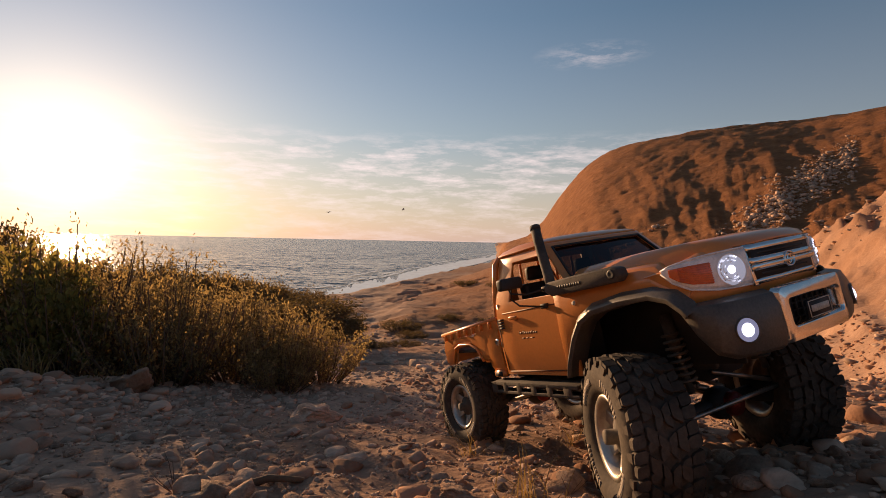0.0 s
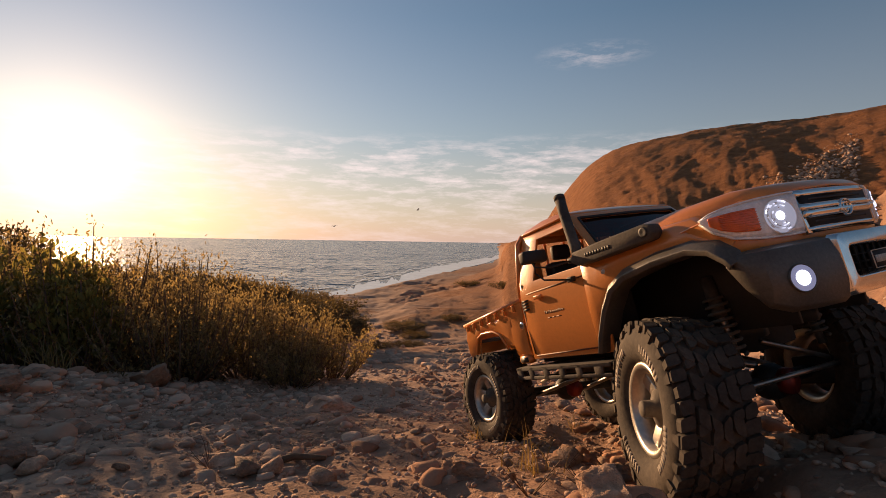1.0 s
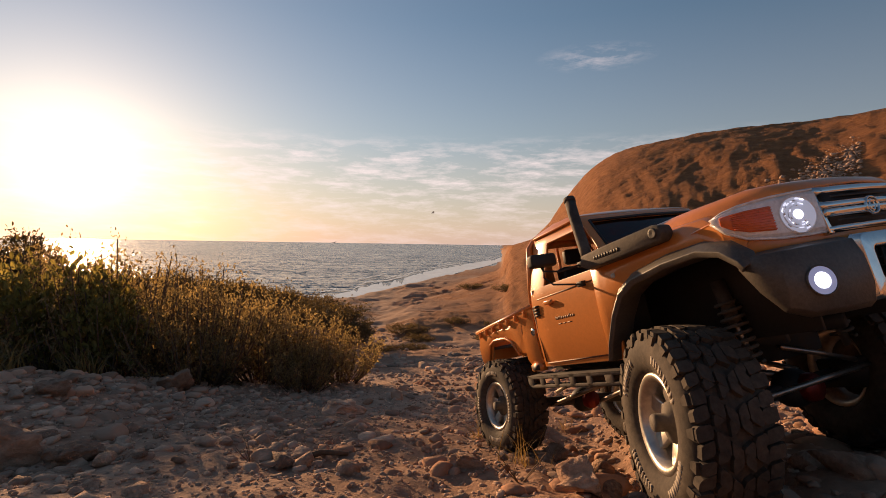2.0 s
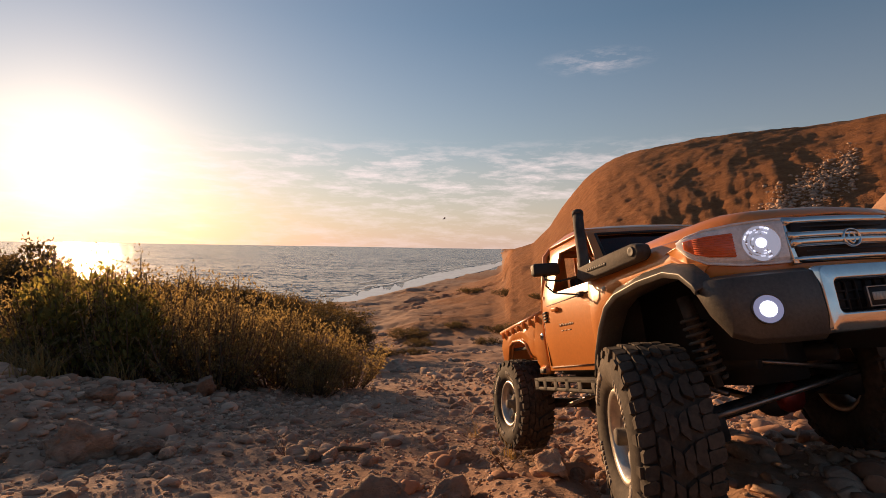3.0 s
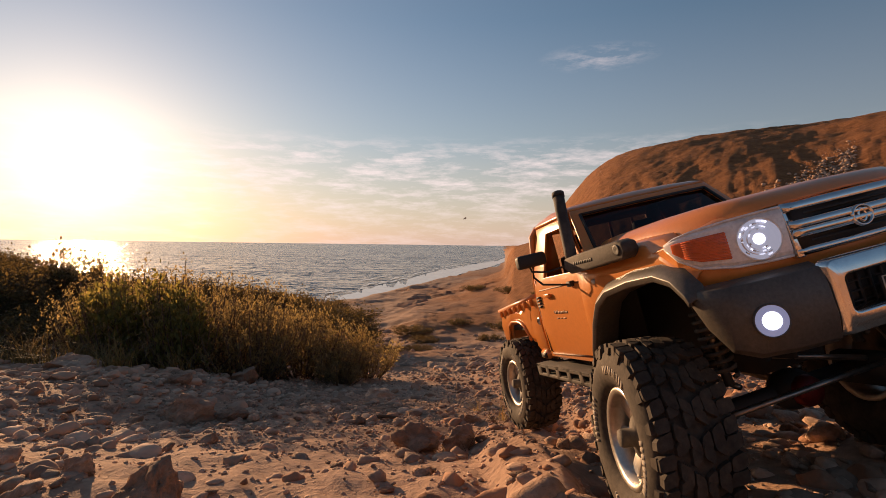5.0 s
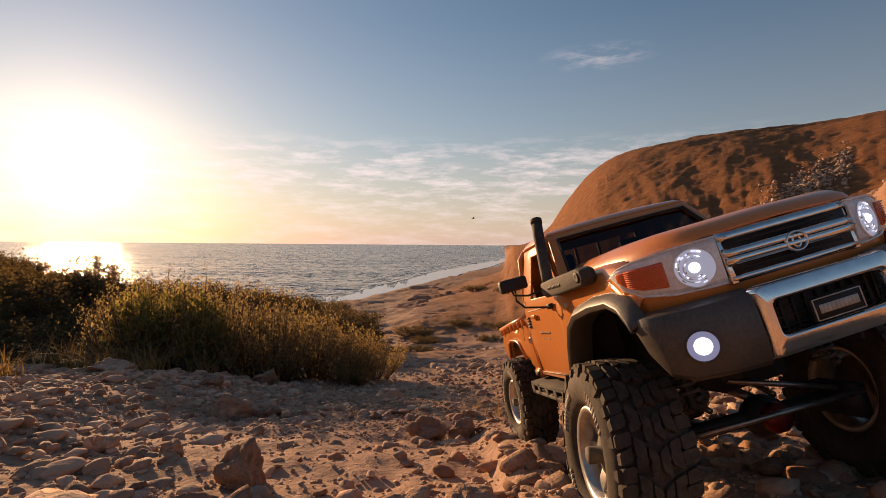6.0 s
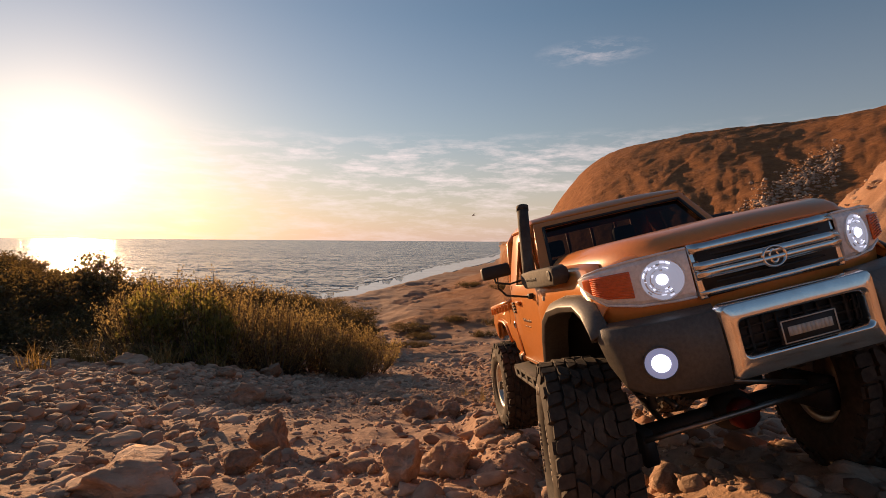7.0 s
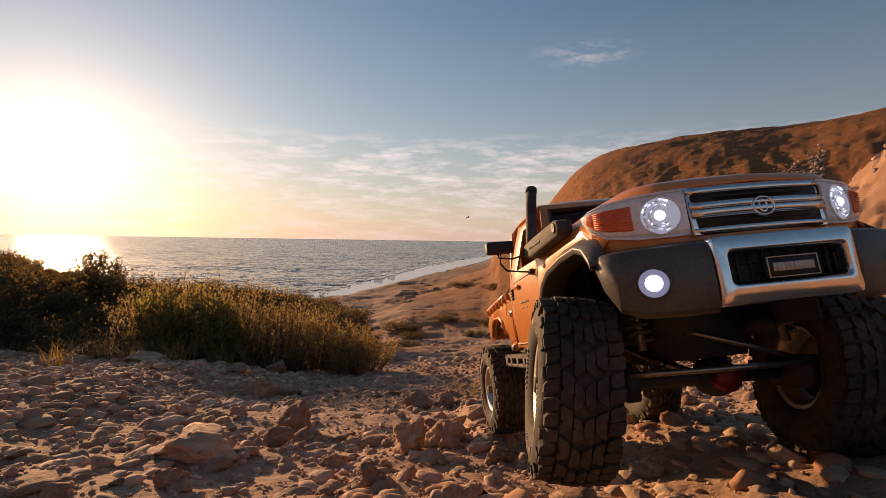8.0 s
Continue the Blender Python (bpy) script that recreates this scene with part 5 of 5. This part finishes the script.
    # bare dry twigs on the stones
    for i, (x, y, L) in enumerate(((0.06, 0.34, 0.05), (-0.24, 0.46, 0.04), (0.0, 0.20, 0.04), (0.11, 0.36, 0.045), (0.88, -0.08, 0.2))):
        bm = bmesh.new()
        for j in range(5):
            a = rnd.uniform(0, 6.28)
            d = Vector((math.cos(a), math.sin(a), rnd.uniform(0.5, 1.3)))
            p1 = d * L * rnd.uniform(0.3, 0.5)
            p2 = p1 + Vector((rnd.uniform(-1, 1), rnd.uniform(-1, 1), rnd.uniform(0.1, 0.8))) * L * 0.4
            tube([(0, 0, -0.003), p1, p2], L * 0.011, 5, bm, L * 0.004)
        put(tagged(obj("dry_twig", bm, M_TWIG), "bare dry twig among the stones", "twig", "dry twigs"), x, y)
    bm = tube([(-0.022, 0.0, 0.002), (-0.008, 0.002, 0.005), (0.01, -0.002, 0.005), (0.024, 0.0, 0.002)], 0.0042, 7, None, 0.0025)
    put(tagged(obj("driftwood", bm, M_TWIG), "short dark piece of weathered wood on the dust", "wood"), -0.154, 0.483, 10)


plant_all()


def stone_mesh(seed, level=2, rough=0.28, flat=0.7):
    rng = np.random.default_rng(seed)
    bm = bmesh.new()
    bmesh.ops.create_icosphere(bm, subdivisions=level, radius=0.5)
    cut = [(Vector(rng.normal(0, 1, 3)).normalized(), rng.uniform(0.20, 0.40)) for _ in range(10)]
    off = Vector(rng.uniform(-50, 50, 3))
    for v in bm.verts:
        c = v.co.copy()
        for n, d in cut:                      # chipped faces
            e = c.dot(n) - d
            if e > 0:
                c -= n * e * 0.85
        c *= 1 + rough * noise.noise(v.co * 2.6 + off) + rough * 0.55 * noise.noise(v.co * 6.5 + off) + (rough * 0.3 * noise.noise(v.co * 16 + off) if level > 2 else 0)
        v.co = Vector((c.x, c.y, c.z * flat))
    return bm


def scatter():
    rng = np.random.default_rng(77)
    # named boulders: x, y, width, height
    big = [(-0.334, -0.325, 0.15, 0.054), (-0.298, -0.454, 0.037, 0.029), (-0.262, -0.106, 0.072, 0.058), (-0.260, -0.235, 0.052, 0.036),
           (-0.060, -0.300, 0.055, 0.054), (-0.015, -0.258, 0.071, 0.048), (-0.089, -0.459, 0.037, 0.026), (-0.708, 1.154, 0.11, 0.075),
           (-0.530, 0.050, 0.045, 0.032), (-0.407, 0.011, 0.039, 0.028), (-0.004, -0.518, 0.04, 0.025), (-0.156, -0.342, 0.038, 0.021),
           (-0.073, 0.190, 0.064, 0.042), (-1.13, 0.98, 0.17, 0.07), (0.044, -0.362, 0.041, 0.03), (-0.510, 0.420, 0.09, 0.055),
           (-0.430, 0.430, 0.06, 0.036), (0.106, 0.291, 0.048, 0.031), (-0.014, 0.222, 0.058, 0.036), (0.012, 0.410, 0.052, 0.028),
           (-0.700, 0.750, 0.06, 0.045), (-0.218, 0.858, 0.11, 0.04), (0.085, -0.556, 0.075, 0.021)]
    for i, (x, y, w, h) in enumerate(big):
        ob = obj("boulder", stone_mesh(100 + i, 4, 0.40, 1.0), M_ROCK)
        ob.matrix_basis = pose(x, y, zat(x, y) + h * 0.28, 0, 0, rng.uniform(-30, 30)) @ Matrix.Diagonal((w, w * 0.8, h * 1.15, 1))
        tagged(ob, "weathered pale limestone rock on the stony ground" if w > 0.06 else "small chipped limestone rock on the stony ground", "rock", "rocks on the track")
    meshes = []
    for k in range(10):
        me = bpy.data.meshes.new("stone")
        bm = stone_mesh(200 + k, 2, 0.25, (0.62, 0.75, 0.55, 0.85)[k % 4])
        bm.to_mesh(me); bm.free()
        me.materials.append(M_ROCK)
        me.shade_smooth()
        meshes.append(me)
    shapes = []
    for me in meshes:
        co = np.empty(len(me.vertices) * 3, np.float32); me.vertices.foreach_get("co", co)
        fa = np.array([p.vertices[:] for p in me.polygons])
        shapes.append((co.reshape(-1, 3), fa))

    def lay(n, x0, x1, y0, y1, lo, hi, power, dens):
        x, y = rng.uniform(x0, x1, n), rng.uniform(y0, y1, n)
        edge = np.minimum(np.minimum(x - x0, x1 - x), np.minimum(y - y0, y1 - y))      # thin out towards the edges
        keep = rng.uniform(0, 1, n) < dens(x, y) * sstep(0.0, 0.3 * min(x1 - x0, y1 - y0, 1.6), edge + 0.25 * fbm(x * 1.5, y * 1.5, 3, 88))
        x, y = x[keep], y[keep]
        s = lo + (hi - lo) * rng.uniform(0, 1, len(x)) ** power
        return x, y, s

    def joined(name, x, y, s, pick, material, label):
        z, _ = height(x, y)
        VV, FF, o = [], [], 0
        for i in range(len(x)):
            co, fa = shapes[pick[i]]
            a = rng.uniform(0, 6.28)
            c, d = math.cos(a), math.sin(a)
            sx, sy, sz = s[i] * rng.uniform(0.8, 1.3), s[i] * rng.uniform(0.8, 1.2), s[i] * rng.uniform(0.7, 1.1)
            p = co * (sx, sy, sz)
            p = np.stack([p[:, 0] * c - p[:, 1] * d + x[i], p[:, 0] * d + p[:, 1] * c + y[i], p[:, 2] + z[i] + sz * 0.06], 1)
            VV.append(p); FF.append(fa + o); o += len(co)
        V, Fc = np.concatenate(VV), np.concatenate(FF)
        me = bpy.data.meshes.new(name)
        me.vertices.add(len(V)); me.vertices.foreach_set("co", V.reshape(-1).astype(np.float32))
        me.loops.add(len(Fc) * 3); me.loops.foreach_set("vertex_index", Fc.reshape(-1).astype(np.int32))
        me.polygons.add(len(Fc)); me.polygons.foreach_set("loop_start", np.arange(0, len(Fc) * 3, 3, dtype=np.int32))
        me.update(calc_edges=True)
        me.materials.append(material)
        me.shade_smooth()
        tagged(new(name, me), label, "stones", kind="stuff")

    def bare(x, y):     # trodden dust in the middle of the track, stones on its sides
        m = sstep(-0.10, 0.16, fbm(x * 2.2, y * 2.2, 3, 31) + 0.30 * sstep(-0.25, -0.6, x) + 0.25 * sstep(0.10, 0.22, x) + 0.30 * sstep(0.25, -0.2, y))
        return 0.2 + 0.8 * m

    # stones that can be told apart lie as pieces of the ground
    x, y, s = lay(1500, -0.80, 0.62, -0.56, 0.80, 0.016, 0.042, 2.2, bare)
    n = min(300, len(x))
    for i in range(n):
        k = int(rng.integers(0, 7)) if x[i] < 0.12 or rng.uniform() < 0.5 else int(rng.integers(7, 10))
        ob = new("stone", meshes[k])
        sz = s[i] * rng.uniform(0.7, 1.1)
        ob.matrix_basis = pose(x[i], y[i], zat(x[i], y[i]) + sz * 0.14, rng.uniform(-18, 18), rng.uniform(-18, 18), rng.uniform(0, 360)) @ Matrix.Diagonal((s[i] * rng.uniform(0.8, 1.3), s[i], sz, 1))
        ob.parent = ground
    # the many others
    x, y, s = lay(36000, -2.5, 0.6, -1.6, 2.7, 0.006, 0.034, 3.2, bare)
    joined("pebbles", x, y, s, rng.integers(0, 7, len(x)), M_STONE, "scattered pale pebbles and stones on the track")
    x, y, s = lay(10500, -0.25, 2.6, -1.5, 3.2, 0.008, 0.045, 2.2, lambda a, b: 0.45 + 0.55 * sstep(0.1, 0.35, a))
    joined("earth_clods", x, y, s, rng.integers(4, 10, len(x)), M_CLOD, "reddish clods and stones of the uneven rut")
    # rounded cobbles heaped on the bank below the shrubs
    first = len(shapes)
    for k in range(6):
        bm = stone_mesh(400 + k, 3, 0.13, 0.74)
        bm.verts.ensure_lookup_table()
        shapes.append((np.array([v.co[:] for v in bm.verts], np.float32), np.array([[v.index for v in f.verts] for f in bm.faces])))
        bm.free()
    x, y, s = lay(3400, -1.95, -0.2, -0.5, 1.6, 0.018, 0.050, 2.2, lambda a, b: np.clip(sstep(-0.36, -0.75, a) * (0.35 + 0.65 * sstep(-0.12, 0.12, fbm(a * 3, b * 3, 3, 55))), 0, 1))
    joined("cobbles", x, y, s, rng.integers(first, first + 6, len(x)), M_ROCK, "rounded pale cobbles heaped below the shrubs")
    # fine gravel between them
    x, y, s = lay(56000, -1.6, 1.0, -1.0, 1.6, 0.003, 0.010, 1.5, lambda a, b: 0.35 + 0.65 * sstep(-0.1, 0.2, fbm(a * 4, b * 4, 3, 33)))
    base = len(shapes)
    for k in range(4):
        bm = stone_mesh(300 + k, 1, 0.3, 0.7)
        bm.verts.ensure_lookup_table()
        shapes.append((np.array([v.co[:] for v in bm.verts], np.float32), np.array([[v.index for v in f.verts] for f in bm.faces])))
        bm.free()
    joined("gravel", x, y, s, rng.integers(base, base + 4, len(x)), M_STONE, "fine crumbs of stone over the dust")
    # scree and stones further off
    r = rng.uniform(2.5, 16, 5000)
    a = np.radians(rng.uniform(-20, 45, 5000))
    x, y = np.sin(a) * r, np.cos(a) * r - 0.5
    keep = fbm(x * 0.6, y * 0.6, 3, 44) > 0.02
    joined("slope_stones", x[keep], y[keep], (0.02 + 0.10 * rng.uniform(0, 1, 5000) ** 3)[keep] * (0.5 + r[keep] / 12), rng.integers(0, 7, 5000)[keep], M_STONE, "loose stones on the slopes beside the track")
    n = 3800
    az = rng.uniform(27, 38, n)
    r = 10.5 + (az - 26) * 0.75 + rng.normal(0, 1.1, n)
    x, y = np.sin(np.radians(az)) * r, np.cos(np.radians(az)) * r - 0.5
    joined("scree", x, y, 0.03 + 0.17 * rng.uniform(0, 1, n) ** 4, rng.integers(base, base + 4, n), M_STONE, "pale broken rock scree down the red hillside")


scatter()


def shore_radius(az):
    return np.interp(az, [-180, -120, -70, -40, -11, -5, 1, 4.6, 6, 9, 180], [4000, 60, 20, 24, 36, 50, 80, 110, 140, 4000, 4000])


def make_surf():
    """White water along the shore: broken ribbons on the sea."""
    V = []
    for line, (off, wide, gate) in enumerate(((0.86, 0.30, -0.9), (1.20, 0.05, 0.0), (1.26, 0.05, 0.05), (1.45, 0.04, 0.10), (1.75, 0.03, 0.13))):
        az = np.linspace(-14, 6.2, 900)
        r = shore_radius(az) * (off + 0.05 * fbm(az * 0.9, az * 0 + line, 3, 60 + line))
        w = shore_radius(az) * wide * np.clip(fbm(az * 1.7, az * 0 + line * 3.3, 4, 70 + line) - gate + 0.3, 0, 1)
        for i in range(len(az) - 1):
            if w[i] <= 0.002 and w[i + 1] <= 0.002:
                continue
            q = []
            for a, rr in ((az[i], r[i]), (az[i + 1], r[i + 1]), (az[i + 1], r[i + 1] + w[i + 1]), (az[i], r[i] + w[i])):
                q.append((math.sin(radians(a)) * rr, math.cos(radians(a)) * rr - 0.5, SEA_Z + 0.05 + 0.01 * line))
            V.append(q)
    tagged(quads("surf", np.array(V), M_FOAM), "white surf along the sandy shore", "surf", kind="structure")


make_surf()


def make_gull():
    g = new("gull")
    m_w = mat("gull_feathers", (0.30, 0.29, 0.29), 0.8, var=0.1, scale=5, bump=0, bscale=30)
    bm = bmesh.new()
    bmesh.ops.create_uvsphere(bm, u_segments=12, v_segments=8, radius=0.09, matrix=Matrix.Diagonal((2.2, 0.8, 0.8, 1)))
    part("body", bm, m_w, g, "pale streamlined body")
    for s in (-1, 1):
        bm = bmesh.new()
        rows = [[(0.10, s * 0.05, 0.03), (-0.10, s * 0.05, 0.02)], [(0.13, s * 0.30, 0.13), (-0.06, s * 0.30, 0.11)], [(0.04, s * 0.55, 0.10), (-0.06, s * 0.55, 0.09)], [(-0.06, s * 0.70, 0.05), (-0.08, s * 0.70, 0.05)]]
        rows_skin(rows, bm=bm)
        solid(part("wing", bm, m_w, g, "long grey wing"), 0.015, 0, 0)
    bm = rows_skin([[(-0.17, -0.03, 0.01), (-0.17, 0.03, 0.01)], [(-0.30, -0.07, 0.01), (-0.30, 0.07, 0.01)]])
    solid(part("tail", bm, m_w, g), 0.012, 0, 0)
    return tagged(g, "grey gull gliding over the sea", "bird", "gulls")


gull_a = make_gull()
gull_a.scale = (0.75, 0.75, 0.75)
gull_b = copy_thing(gull_a, Matrix())
gull_b.scale = (0.75, 0.75, 0.75)



# how the front wheels are steered, in degrees
STEER = [(0, -28), (0.5, -27), (1.0, -26), (3.0, -19), (3.5, -17), (4.5, -14), (6.0, -5), (6.5, -11), (7.0, -11), (7.5, -17), (8.0, -11)]
# how the steered wheels stand up against the leaning body, in degrees
CAMBER = [(0, -6), (1.0, -8), (3.5, -10), (8.0, -8)]
# how far the wheels on the seaward side are pushed up into their arches
LIFT = {"front": [(0, -0.010), (1.0, -0.009), (3.5, -0.013), (4.5, -0.007), (6.5, -0.007), (7.0, -0.006), (7.5, 0.001), (8.0, 0.006)],
        "rear": [(0, -0.006), (1.0, -0.006), (3.5, -0.004), (4.5, -0.001), (6.5, -0.006), (8.0, -0.016)]}


def motions():
    walk(truck, TRUCK_ROWS)
    # rolled distance along the truck's way
    times = [t for t, _ in TRUCK_ROWS]
    dist = [0.0]
    for (_, a), (_, b) in zip(TRUCK_ROWS, TRUCK_ROWS[1:]):
        dist.append(dist[-1] + (b.translation - a.translation).length)
    stamps = sorted(set(times + [0.25, 0.75, 1.25, 2.1, 2.6, 3.25, 3.75, 4.25, 5.1, 5.5, 6.25, 6.75, 7.25, 7.75]))
    rows = {k: [] for k in wheels}
    axle_rows = {"front": [], "rear": []}
    for t in stamps:
        way = float(np.interp(t, times, dist))
        k = max(i for i, x in enumerate(times) if x <= t)
        j = min(k + 1, len(times) - 1)
        f = (t - times[k]) / (times[j] - times[k]) if j > k else 0.0
        m = TRUCK_ROWS[k][1].lerp(TRUCK_ROWS[j][1], f)
        for key, ax in axles.items():
            x = FRONT_X if key == "front" else REAR_X
            hub = m @ Vector((x, TRACK[key], RADIUS))
            need = zat(hub.x, hub.y) + TYRE[key] - hub.z
            a = float(np.interp(t, *zip(*LIFT[key])))
            b = min(a + 0.030, max(a - 0.030, need))
            tilt = math.degrees(math.atan2(b - a, 2 * TRACK[key]))
            axle_rows[key].append((t, pose(x, 0, RADIUS + (a + b) / 2, tilt, 0, 0)))
            steer = float(np.interp(t, *zip(*STEER))) if key == "front" else 0.0
            camber = float(np.interp(t, *zip(*CAMBER))) if key == "front" else 0.0
            roll = pose(0, 0, 0, 0, math.degrees(way / TYRE[key]), 0)
            for s, up in ((-1, a), (1, b)):
                flip = pose(0, 0, 0, 0, 0, 180) if s > 0 else Matrix()
                rows[key, s].append((t, pose(x, s * TRACK[key], RADIUS + up, tilt + camber, 0, 0) @ pose(0, 0, 0, 0, 0, steer) @ roll @ flip))
    for k, w in wheels.items():
        walk(w, rows[k])
    for key, ax in axles.items():
        walk(ax, axle_rows[key])
    # gulls far out over the water, wings banked
    walk(gull_a, [(t, pose(x, y, z, 14, 0, 200)) for t, x, y, z in ((0, -4.8, 60, 3.6), (1.5, -2.6, 60, 3.7), (3.0, -0.6, 60, 3.5), (4.5, 1.0, 60, 3.2), (6.5, 2.9, 60, 3.3), (8.0, 3.4, 60, 3.0))])
    walk(gull_b, [(t, pose(x, y, z, -8, 0, 150)) for t, x, y, z in ((0, -13.6, 60, 3.1), (1.0, -13.2, 60, 1.6), (1.7, -13.4, 60, 0.4), (4.0, -15.0, 62, -1.5), (8.0, -20.0, 66, -2.4))])


motions()
